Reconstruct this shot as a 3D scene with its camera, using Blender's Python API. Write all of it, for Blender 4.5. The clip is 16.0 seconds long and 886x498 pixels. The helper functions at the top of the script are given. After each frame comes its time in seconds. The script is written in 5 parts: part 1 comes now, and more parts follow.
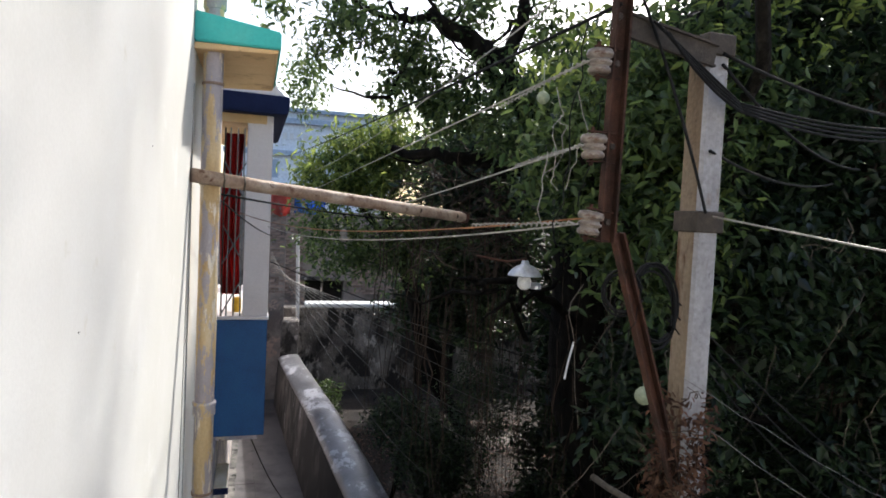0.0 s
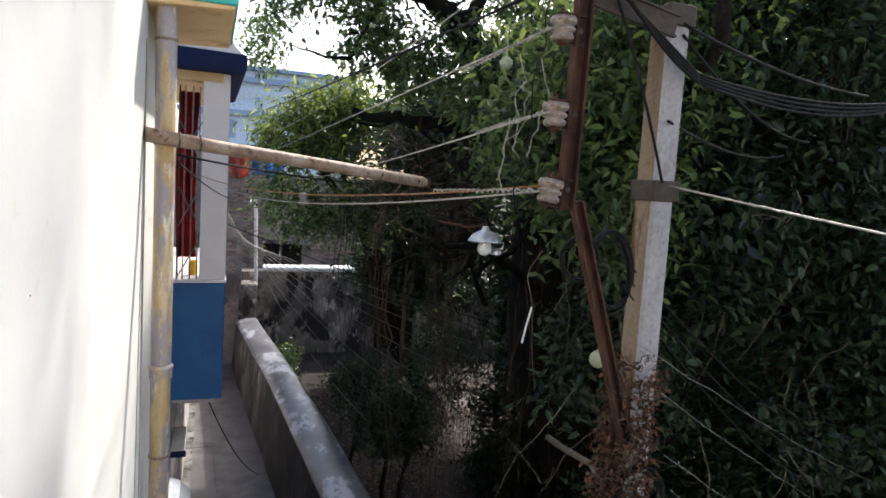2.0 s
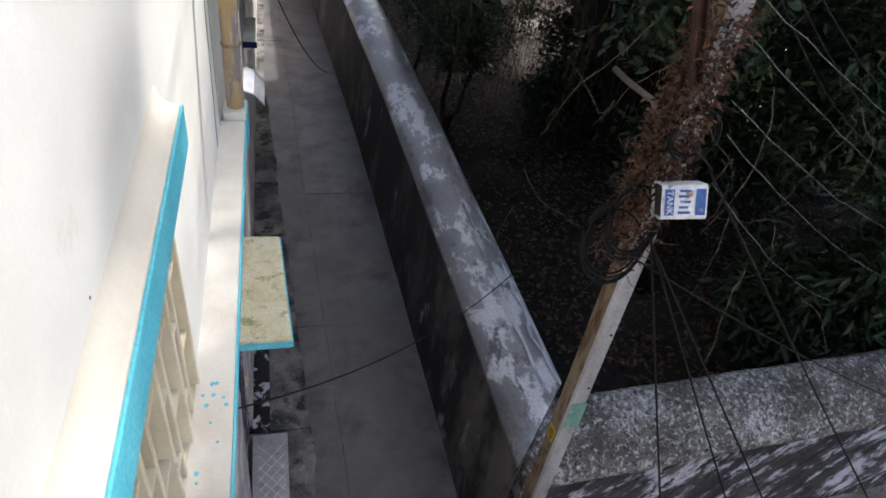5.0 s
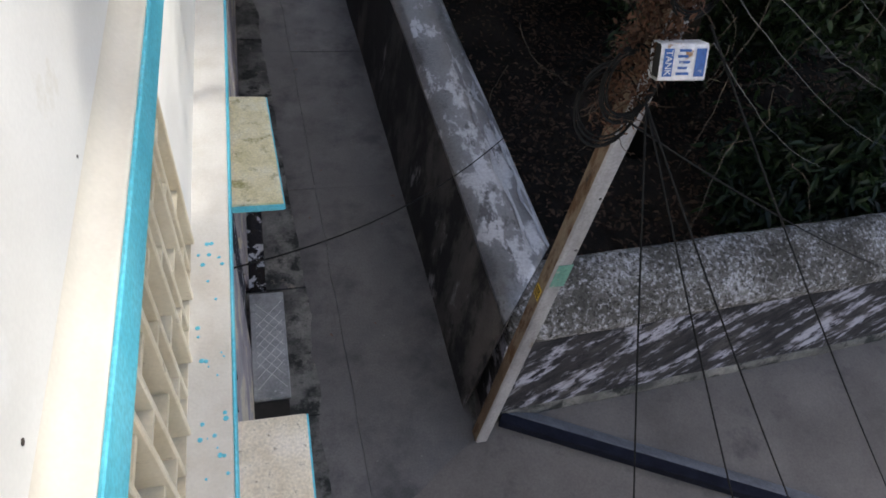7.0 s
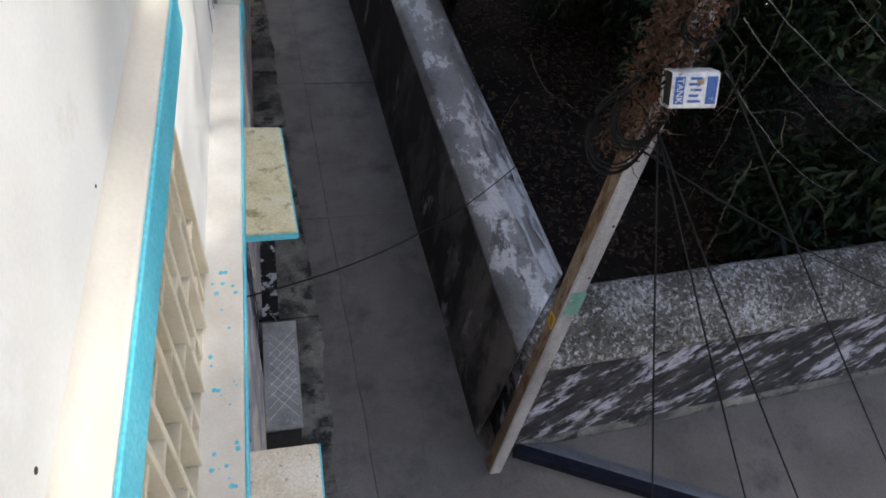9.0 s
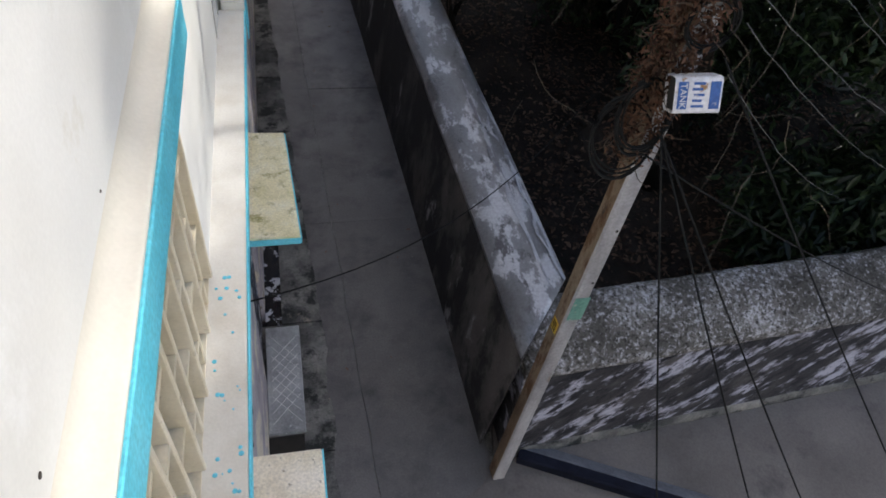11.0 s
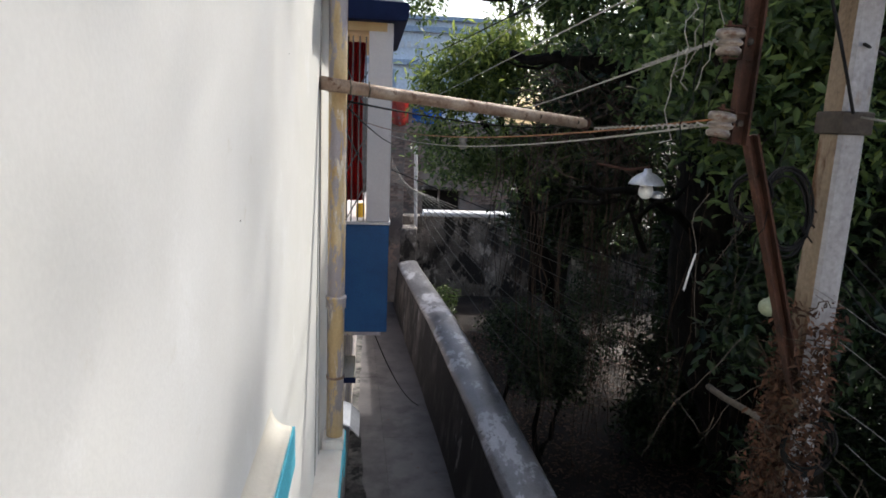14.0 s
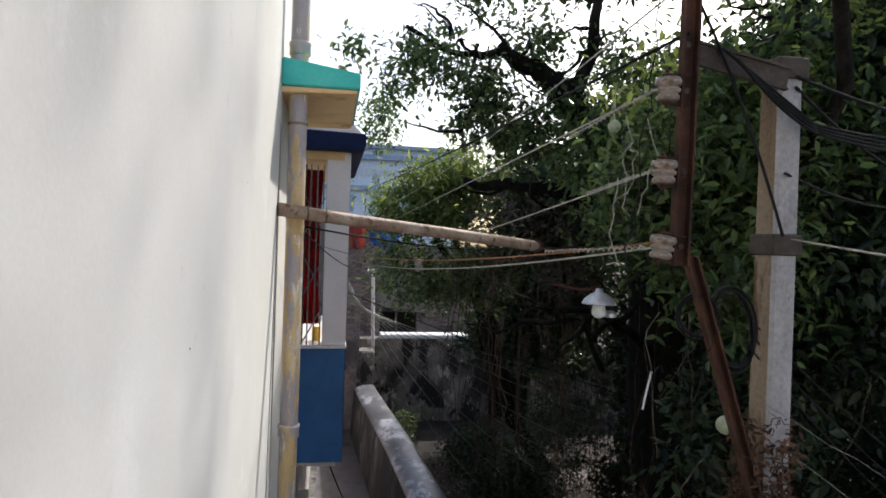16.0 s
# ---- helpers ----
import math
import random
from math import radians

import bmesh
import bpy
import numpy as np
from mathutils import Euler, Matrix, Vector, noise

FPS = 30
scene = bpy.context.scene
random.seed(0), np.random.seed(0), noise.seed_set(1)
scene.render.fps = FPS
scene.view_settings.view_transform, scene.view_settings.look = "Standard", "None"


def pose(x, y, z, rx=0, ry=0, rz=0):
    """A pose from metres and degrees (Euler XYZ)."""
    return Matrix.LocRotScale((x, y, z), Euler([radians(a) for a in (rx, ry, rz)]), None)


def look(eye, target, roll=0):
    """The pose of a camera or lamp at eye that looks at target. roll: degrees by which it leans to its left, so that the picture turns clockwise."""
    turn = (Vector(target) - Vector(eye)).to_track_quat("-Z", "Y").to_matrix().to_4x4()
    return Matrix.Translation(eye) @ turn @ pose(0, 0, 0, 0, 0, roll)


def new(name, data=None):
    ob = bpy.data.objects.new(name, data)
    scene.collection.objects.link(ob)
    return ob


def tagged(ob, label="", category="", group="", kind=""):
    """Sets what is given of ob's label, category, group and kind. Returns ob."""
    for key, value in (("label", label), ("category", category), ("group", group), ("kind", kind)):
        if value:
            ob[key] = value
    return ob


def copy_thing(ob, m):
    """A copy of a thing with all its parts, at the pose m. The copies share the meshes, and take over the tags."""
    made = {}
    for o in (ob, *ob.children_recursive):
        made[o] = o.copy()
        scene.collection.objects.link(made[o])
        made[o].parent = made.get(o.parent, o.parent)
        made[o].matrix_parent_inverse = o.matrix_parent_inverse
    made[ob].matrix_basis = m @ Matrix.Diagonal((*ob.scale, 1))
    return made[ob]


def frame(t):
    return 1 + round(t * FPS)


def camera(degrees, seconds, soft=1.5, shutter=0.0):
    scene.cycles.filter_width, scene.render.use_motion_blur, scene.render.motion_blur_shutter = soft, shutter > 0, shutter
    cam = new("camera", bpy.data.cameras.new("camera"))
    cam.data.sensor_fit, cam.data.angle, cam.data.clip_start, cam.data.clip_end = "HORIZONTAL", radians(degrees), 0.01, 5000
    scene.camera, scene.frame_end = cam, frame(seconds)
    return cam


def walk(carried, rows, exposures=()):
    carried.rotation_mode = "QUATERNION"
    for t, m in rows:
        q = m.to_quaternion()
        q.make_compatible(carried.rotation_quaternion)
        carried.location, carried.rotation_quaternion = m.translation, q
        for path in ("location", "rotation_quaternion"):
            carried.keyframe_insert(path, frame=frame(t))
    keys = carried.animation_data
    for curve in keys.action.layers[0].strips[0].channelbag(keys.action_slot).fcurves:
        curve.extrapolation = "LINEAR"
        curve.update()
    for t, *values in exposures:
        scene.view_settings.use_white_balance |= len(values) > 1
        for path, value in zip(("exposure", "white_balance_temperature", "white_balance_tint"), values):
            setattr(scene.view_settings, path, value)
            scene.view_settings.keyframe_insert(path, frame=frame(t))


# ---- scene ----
cam = camera(68.5, 16.0, soft=1.7)
PATH = [
    (0.0, -0.000, -0.000, 5.700, 86.97, -2.69, -16.05),
    (0.5, -0.006, -0.006, 5.698, 86.75, -2.70, -16.57),
    (1.0, -0.007, -0.012, 5.696, 86.74, -3.00, -17.97),
    (1.5, -0.011, -0.018, 5.703, 86.35, -3.33, -19.57),
    (2.0, -0.005, -0.008, 5.703, 84.06, -3.61, -19.46),
    (2.5, -0.008, -0.002, 5.702, 79.87, -4.84, -18.84),
    (3.0, -0.003, 0.002, 5.697, 74.47, -5.10, -18.15),
    (3.5, -0.003, 0.009, 5.700, 69.87, -5.46, -14.97),
    (4.0, 0.002, 0.012, 5.690, 63.37, -5.70, -10.29),
    (4.5, 0.012, 0.017, 5.689, 57.98, -6.34, -10.90),
    (5.0, 0.011, 0.024, 5.686, 50.52, -7.19, -11.95),
    (7.5, 0.007, 0.016, 5.682, 38.57, -7.98, -12.32),
    (8.0, 0.006, 0.016, 5.680, 39.64, -7.64, -12.22),
    (8.5, 0.006, 0.015, 5.684, 40.16, -7.44, -11.95),
    (9.0, 0.006, 0.016, 5.681, 41.11, -7.03, -11.76),
    (11.5, 0.005, 0.016, 5.681, 41.51, -6.73, -11.42),
    (12.0, 0.005, 0.016, 5.681, 42.11, -6.27, -10.92),
    (12.5, 0.001, 0.015, 5.686, 46.36, -5.56, -10.08),
    (13.0, 0.004, 0.017, 5.689, 55.21, -4.03, -8.58),
    (13.5, -0.029, -0.040, 5.700, 68.33, -2.08, -6.28),
    (14.0, -0.037, -0.078, 5.674, 78.72, -2.33, -5.93),
    (14.5, -0.037, -0.084, 5.681, 80.88, -2.72, -9.15),
    (15.0, -0.033, -0.083, 5.680, 82.36, -2.59, -11.16),
    (15.5, -0.033, -0.089, 5.683, 85.68, -2.05, -10.47),
    (16.0, -0.031, -0.095, 5.682, 89.51, -1.89, -9.71),
]
walk(cam, [(t, pose(x, y, z, rx, ry, rz)) for t, x, y, z, rx, ry, rz in PATH],
     exposures=[(0.0, 1.2, 6650, 10), (1.0, 1.2, 6650, 10), (2.0, 1.4, 6650, 10), (3.5, 1.5, 6650, 10), (5.0, 1.35, 6650, 10), (9.0, 1.2, 6650, 10), (12.5, 1.2, 6650, 10), (13.3, 1.15, 6650, 10), (14.0, 0.95, 6650, 10), (15.0, 0.9, 6650, 10), (16.0, 0.85, 6650, 10)])

# ---- light ----
world = bpy.data.worlds.new("sky")
scene.world = world
world.use_nodes = True
wn = world.node_tree.nodes
sky = wn.new("ShaderNodeTexSky")
sky.sky_type = "NISHITA"
sky.sun_disc = False
SUN = Vector((0.50, 0.555, 0.67)).normalized()
sky.sun_elevation = math.asin(SUN.z)
sky.sun_rotation = math.atan2(SUN.x, SUN.y)
sky.dust_density = 3.0
world.node_tree.links.new(sky.outputs[0], wn["Background"].inputs[0])
wn["Background"].inputs[1].default_value = 0.15
lamp = bpy.data.lights.new("sun", "SUN")
lamp.energy = 2.6
lamp.angle = radians(1.6)
lamp.color = (1.0, 0.975, 0.94)
sun_ob = new("sun", lamp)
sun_ob.matrix_world = look(SUN * 50, (0, 0, 0))

# ---- materials ----


def mat(name, cols, rough=0.8, metal=0.0, scale=3.0, fine=60.0, bump=0.15, dist=0.004, stretch=(1, 1, 1), spots=None, vary=0.0, spec=0.4, band=(0.35, 0.65), grain=0.2, mod=0.0, more=None, lean=0.0):
    """Stained surface: cols blend by a coarse noise, a fine noise gives the grain. spots: (colour, scale, low, high) blotches with hard edges; more: a second layer of them; lean: degrees by which the stretch leans over."""
    m = bpy.data.materials.new(name)
    m.use_nodes = True
    n, l = m.node_tree.nodes, m.node_tree.links
    b = n["Principled BSDF"]
    tc = n.new("ShaderNodeTexCoord")
    mp = n.new("ShaderNodeMapping")
    mp.inputs["Scale"].default_value = stretch
    if lean:
        mp.vector_type = "TEXTURE"
        mp.inputs["Scale"].default_value = [1 / q for q in stretch]
        mp.inputs["Rotation"].default_value = (0, radians(lean), 0)
    l.new(tc.outputs["Object"], mp.inputs[0])
    big = n.new("ShaderNodeTexNoise")
    big.inputs["Scale"].default_value, big.inputs["Detail"].default_value, big.inputs["Roughness"].default_value = scale, 8, 0.62
    l.new(mp.outputs[0], big.inputs["Vector"])
    ramp = n.new("ShaderNodeValToRGB")
    e = ramp.color_ramp.elements
    e[0].position, e[1].position = band
    e[0].color, e[1].color = (*cols[0], 1), (*cols[-1], 1)
    for i, c in enumerate(cols[1:-1]):
        k = e.new(band[0] + (band[1] - band[0]) * (i + 1) / (len(cols) - 1))
        k.color = (*c, 1)
    l.new(big.outputs[0], ramp.inputs[0])
    col = ramp.outputs[0]
    small = n.new("ShaderNodeTexNoise")
    small.inputs["Scale"].default_value, small.inputs["Detail"].default_value = fine, 6
    l.new(tc.outputs["Object"], small.inputs["Vector"])
    if spots:
        sp = n.new("ShaderNodeTexNoise")
        sp.inputs["Scale"].default_value, sp.inputs["Detail"].default_value, sp.inputs["Roughness"].default_value = spots[1], 7, 0.68
        l.new(mp.outputs[0], sp.inputs["Vector"])
        r2 = n.new("ShaderNodeMapRange")
        r2.inputs["From Min"].default_value, r2.inputs["From Max"].default_value = spots[2], spots[3]
        lift = n.new("ShaderNodeMath")
        lift.operation = "MULTIPLY_ADD"
        lift.inputs[1].default_value = mod
        shift = n.new("ShaderNodeMath")
        shift.operation = "SUBTRACT"
        shift.inputs[1].default_value = 0.5 * mod
        l.new(big.outputs[0], lift.inputs[0])
        l.new(sp.outputs[0], lift.inputs[2])
        l.new(lift.outputs[0], shift.inputs[0])
        l.new(shift.outputs[0], r2.inputs["Value"])
        mx = n.new("ShaderNodeMixRGB")
        l.new(r2.outputs[0], mx.inputs[0])
        l.new(col, mx.inputs[1])
        mx.inputs[2].default_value = (*spots[0], 1)
        col = mx.outputs[0]
    if more:
        s2 = n.new("ShaderNodeTexNoise")
        s2.inputs["Scale"].default_value, s2.inputs["Detail"].default_value, s2.inputs["Roughness"].default_value = more[1], 9, 0.72
        away = n.new("ShaderNodeVectorMath")
        away.inputs[1].default_value = (17.3, 5.1, 9.7)
        l.new(mp.outputs[0], away.inputs[0])
        l.new(away.outputs[0], s2.inputs["Vector"])
        r4 = n.new("ShaderNodeMapRange")
        r4.inputs["From Min"].default_value, r4.inputs["From Max"].default_value = more[2], more[3]
        l.new(s2.outputs[0], r4.inputs["Value"])
        m2 = n.new("ShaderNodeMixRGB")
        l.new(r4.outputs[0], m2.inputs[0])
        l.new(col, m2.inputs[1])
        m2.inputs[2].default_value = (*more[0], 1)
        col = m2.outputs[0]
    g = n.new("ShaderNodeMapRange")
    g.inputs["From Min"].default_value, g.inputs["From Max"].default_value = 0.25, 0.75
    g.inputs["To Min"].default_value, g.inputs["To Max"].default_value = 1 - grain, 1 + grain
    l.new(small.outputs[0], g.inputs["Value"])
    hs = n.new("ShaderNodeHueSaturation")
    l.new(g.outputs[0], hs.inputs["Value"])
    l.new(col, hs.inputs["Color"])
    col = hs.outputs[0]
    if vary:
        oi = n.new("ShaderNodeObjectInfo")
        r3 = n.new("ShaderNodeMapRange")
        r3.inputs["To Min"].default_value, r3.inputs["To Max"].default_value = 1 - vary, 1 + vary
        l.new(oi.outputs["Random"], r3.inputs["Value"])
        h2 = n.new("ShaderNodeHueSaturation")
        l.new(r3.outputs[0], h2.inputs["Value"])
        l.new(col, h2.inputs["Color"])
        col = h2.outputs[0]
    l.new(col, b.inputs["Base Color"])
    b.inputs["Roughness"].default_value, b.inputs["Metallic"].default_value = rough, metal
    b.inputs["Specular IOR Level"].default_value = spec
    if bump:
        ad = n.new("ShaderNodeMath")
        ad.operation = "MULTIPLY_ADD"
        ad.inputs[1].default_value = 0.35
        l.new(small.outputs[0], ad.inputs[0])
        l.new(big.outputs[0], ad.inputs[2])
        bp = n.new("ShaderNodeBump")
        bp.inputs["Strength"].default_value, bp.inputs["Distance"].default_value = bump, dist * 10
        l.new(ad.outputs[0], bp.inputs["Height"])
        l.new(bp.outputs[0], b.inputs["Normal"])
    return m


def leaf_mat(name, dark, light, gloss=0.45):
    """Leaf: each leaf has its own green; light shines through it."""
    m = bpy.data.materials.new(name)
    m.use_nodes = True
    n, l = m.node_tree.nodes, m.node_tree.links
    b = n["Principled BSDF"]
    ge = n.new("ShaderNodeNewGeometry")
    ramp = n.new("ShaderNodeValToRGB")
    e = ramp.color_ramp.elements
    e[0].color, e[1].color = (*dark, 1), (*light, 1)
    e[0].position, e[1].position = 0.1, 0.95
    l.new(ge.outputs["Random Per Island"], ramp.inputs[0])
    l.new(ramp.outputs[0], b.inputs["Base Color"])
    b.inputs["Roughness"].default_value = gloss
    b.inputs["Specular IOR Level"].default_value = 0.35
    tr = n.new("ShaderNodeBsdfTranslucent")
    h = n.new("ShaderNodeHueSaturation")
    h.inputs["Value"].default_value, h.inputs["Saturation"].default_value, h.inputs["Hue"].default_value = 1.9, 1.05, 0.485
    l.new(ramp.outputs[0], h.inputs["Color"])
    l.new(h.outputs[0], tr.inputs["Color"])
    mix = n.new("ShaderNodeMixShader")
    mix.inputs[0].default_value = 0.42
    l.new(b.outputs[0], mix.inputs[1])
    l.new(tr.outputs[0], mix.inputs[2])
    l.new(mix.outputs[0], n["Material Output"].inputs[0])
    return m


M_WALL = mat("limewashed plaster", [(0.64, 0.635, 0.59), (0.69, 0.685, 0.65), (0.72, 0.72, 0.695)], 0.7, scale=0.8, fine=110, bump=0.07, dist=0.0015, mod=0.5, spots=((0.60, 0.575, 0.50), 5.0, 0.66, 0.80), more=((0.76, 0.76, 0.74), 2.2, 0.58, 0.72), grain=0.03)
M_HOOD = mat("cream limewash", [(0.60, 0.56, 0.47), (0.65, 0.61, 0.52), (0.68, 0.645, 0.56)], 0.75, scale=2, fine=90, bump=0.06, dist=0.002, spots=((0.42, 0.38, 0.30), 26, 0.72, 0.76), grain=0.04)
M_CREAM = mat("cream paint", [(0.66, 0.62, 0.54), (0.72, 0.69, 0.62), (0.76, 0.735, 0.67)], 0.6, grain=0.05, scale=5, fine=90, bump=0.1, dist=0.002, spots=((0.30, 0.25, 0.17), 30, 0.70, 0.74))
M_GRILLE = mat("beige painted lattice", [(0.60, 0.53, 0.38), (0.70, 0.63, 0.48), (0.76, 0.70, 0.56)], 0.6, scale=3, fine=80, bump=0.05, dist=0.002, grain=0.06, spots=((0.30, 0.24, 0.15), 12, 0.62, 0.72))
M_CYAN = mat("turquoise paint", [(0.10, 0.52, 0.66), (0.12, 0.58, 0.72), (0.16, 0.61, 0.74)], 0.5, scale=6, fine=80, bump=0.06, dist=0.002, spots=((0.45, 0.60, 0.62), 18, 0.70, 0.76))
M_TEAL = mat("sea green paint", [(0.03, 0.38, 0.35), (0.04, 0.46, 0.42), (0.07, 0.50, 0.45)], 0.6, scale=3, fine=70, bump=0.06, dist=0.002, grain=0.08, spots=((0.10, 0.12, 0.10), 10, 0.69, 0.76))
M_LOWER = mat("stained lavender plaster", [(0.33, 0.30, 0.33), (0.44, 0.41, 0.44), (0.56, 0.49, 0.43)], 0.85, scale=2.5, fine=70, bump=0.25, spots=((0.64, 0.58, 0.48), 2.5, 0.52, 0.55), more=((0.16, 0.11, 0.07), 5, 0.60, 0.66))
M_CANOPY = mat("mossy lime slab", [(0.62, 0.57, 0.32), (0.76, 0.70, 0.46), (0.80, 0.77, 0.60)], 0.8, scale=4, fine=70, bump=0.2, spots=((0.26, 0.24, 0.07), 7, 0.56, 0.70))
M_CANOPY2 = mat("weathered cream slab", [(0.64, 0.56, 0.41), (0.75, 0.68, 0.54), (0.82, 0.76, 0.65)], 0.8, scale=4, fine=70, bump=0.2, spots=((0.22, 0.18, 0.11), 16, 0.60, 0.68))
# ochre made lighter and warmer; light bounced off the sunlit wall is in it
M_SOFFIT = mat("bounce-lit ochre soffit", [(0.64, 0.42, 0.20), (0.74, 0.54, 0.30)], 0.8, scale=2, fine=60, bump=0.06, grain=0.07, spots=((0.42, 0.26, 0.13), 3, 0.58, 0.68))
M_FLOOR = mat("worn cement paving", [(0.078, 0.075, 0.078), (0.112, 0.106, 0.108), (0.150, 0.142, 0.142)], 0.50, scale=0.7, fine=55, bump=0.22, dist=0.003, spots=((0.048, 0.047, 0.051), 1.8, 0.44, 0.68), more=((0.22, 0.208, 0.20), 9.0, 0.66, 0.74), mod=0.9, vary=0.10, grain=0.18)
M_APRON = mat("mossy cement apron", [(0.055, 0.056, 0.055), (0.13, 0.128, 0.122), (0.24, 0.23, 0.215)], 0.9, scale=2.2, fine=40, bump=0.5, dist=0.006, spots=((0.022, 0.025, 0.024), 3.0, 0.50, 0.60), more=((0.30, 0.255, 0.22), 4.0, 0.62, 0.70), vary=0.12)
M_COPING = mat("smooth cement render", [(0.085, 0.086, 0.095), (0.15, 0.153, 0.166), (0.22, 0.226, 0.246)], 0.32, scale=1.1, fine=40, bump=0.3, dist=0.005, spec=0.6, mod=0.9, spots=((0.40, 0.41, 0.45), 2.2, 0.55, 0.61), more=((0.06, 0.06, 0.067), 3.0, 0.56, 0.62), stretch=(1.6, 0.8, 1), band=(0.36, 0.66))
# near-black to mid grey cement, mixed by noise drawn out vertically
M_WALLDARK = mat("near-black streaked cement", [(0.012, 0.011, 0.013), (0.038, 0.035, 0.036), (0.09, 0.082, 0.078), (0.19, 0.172, 0.16)], 0.85, scale=0.45, fine=45, bump=0.35, stretch=(1, 0.8, 0.42), spots=((0.005, 0.005, 0.007), 2.0, 0.43, 0.53), more=((0.21, 0.206, 0.222), 2.4, 0.60, 0.68), mod=-0.7, band=(0.36, 0.70))
M_MOSSTOP = mat("lichen-covered coping", [(0.045, 0.042, 0.038), (0.095, 0.09, 0.084), (0.18, 0.176, 0.17)], 0.95, scale=1.6, fine=60, bump=0.6, dist=0.006, spots=((0.38, 0.38, 0.41), 24, 0.50, 0.64), more=((0.022, 0.020, 0.018), 30, 0.51, 0.60), mod=0.5, grain=0.3)
M_PEEL = mat("peeling limewash", [(0.010, 0.010, 0.013), (0.035, 0.033, 0.036), (0.10, 0.092, 0.09)], 0.9, scale=2.6, fine=70, bump=0.4, stretch=(0.6, 1, 1.5), lean=-36, mod=0.7, spots=((0.36, 0.36, 0.43), 4.2, 0.50, 0.60), more=((0.010, 0.010, 0.014), 7.0, 0.51, 0.57), band=(0.3, 0.7))
M_LOT = mat("dusty concrete yard", [(0.10, 0.091, 0.088), (0.13, 0.118, 0.114), (0.158, 0.144, 0.138)], 0.9, scale=0.8, fine=50, bump=0.12, spots=((0.07, 0.065, 0.066), 2.0, 0.56, 0.72), more=((0.045, 0.042, 0.042), 12, 0.70, 0.75), grain=0.14)
M_KERBTOP = mat("grey-blue kerb", [(0.08, 0.088, 0.105), (0.15, 0.16, 0.185)], 0.8, scale=4, fine=60, bump=0.2)
M_BLACK = mat("navy-black paint", [(0.005, 0.006, 0.012), (0.011, 0.013, 0.024)], 0.9, scale=5, fine=60, bump=0.15, spec=0.1, spots=((0.10, 0.10, 0.11), 14, 0.70, 0.76))
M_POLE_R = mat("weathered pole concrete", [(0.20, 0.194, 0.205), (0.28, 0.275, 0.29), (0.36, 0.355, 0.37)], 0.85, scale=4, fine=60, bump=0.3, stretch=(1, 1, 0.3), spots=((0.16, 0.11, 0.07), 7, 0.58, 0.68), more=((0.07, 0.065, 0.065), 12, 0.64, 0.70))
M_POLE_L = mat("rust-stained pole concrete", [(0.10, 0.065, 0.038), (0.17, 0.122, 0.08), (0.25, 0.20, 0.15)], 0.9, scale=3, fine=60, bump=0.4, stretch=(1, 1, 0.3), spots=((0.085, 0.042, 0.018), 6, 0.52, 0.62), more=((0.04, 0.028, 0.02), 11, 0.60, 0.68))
M_RUST = mat("rusted iron", [(0.022, 0.010, 0.006), (0.05, 0.020, 0.012), (0.085, 0.034, 0.02)], 0.85, metal=0.2, scale=8, fine=90, bump=0.3)
M_DARKIRON = mat("blackened iron band", [(0.03, 0.025, 0.02), (0.07, 0.055, 0.045)], 0.7, metal=0.3, scale=10, fine=90, bump=0.2)
M_PIPE = mat("flaking painted drainpipe", [(0.50, 0.33, 0.15), (0.60, 0.45, 0.25), (0.68, 0.57, 0.40)], 0.5, scale=2.5, fine=60, bump=0.3, stretch=(2, 2, 0.5), spots=((0.38, 0.34, 0.35), 4.0, 0.50, 0.525), more=((0.74, 0.66, 0.54), 6.0, 0.56, 0.60), grain=0.08)
M_BAR = mat("rusty painted tube", [(0.17, 0.10, 0.065), (0.29, 0.205, 0.15), (0.40, 0.32, 0.25)], 0.6, metal=0.1, scale=5, fine=70, bump=0.25, spots=((0.12, 0.055, 0.03), 9, 0.56, 0.64), more=((0.55, 0.48, 0.38), 8, 0.66, 0.70))
M_PORC = mat("glazed porcelain", [(0.05, 0.03, 0.02), (0.20, 0.16, 0.13), (0.36, 0.31, 0.27)], 0.35, scale=11, fine=60, bump=0.05, spots=((0.10, 0.045, 0.025), 14, 0.56, 0.64), spec=0.6, stretch=(1, 1, 2.5))
M_BLUE = mat("royal blue paint", [(0.006, 0.075, 0.22), (0.008, 0.095, 0.27), (0.012, 0.11, 0.29)], 0.5, scale=2.5, fine=60, bump=0.06, spots=((0.10, 0.20, 0.36), 14, 0.73, 0.76))
M_NAVY = mat("navy paint", [(0.004, 0.010, 0.045), (0.007, 0.016, 0.062)], 0.65, scale=4, fine=60, bump=0.06, spec=0.15)
M_COLUMN = mat("pale lilac paint", [(0.70, 0.66, 0.665), (0.77, 0.735, 0.735)], 0.7, scale=1.5, fine=50, bump=0.04, grain=0.05, spots=((0.50, 0.45, 0.44), 9, 0.70, 0.76))
M_RED = mat("red cloth", [(0.32, 0.008, 0.008), (0.48, 0.015, 0.012)], 0.8, scale=5, fine=120, bump=0.1)
M_PINK = mat("pink cloth", [(0.55, 0.10, 0.08), (0.65, 0.16, 0.13)], 0.8, scale=5, fine=120, bump=0.1)
M_CHECK = mat("blue cloth", [(0.02, 0.12, 0.50), (0.05, 0.20, 0.62)], 0.8, scale=7, fine=90, bump=0.1, spots=((0.35, 0.50, 0.80), 9, 0.58, 0.62))
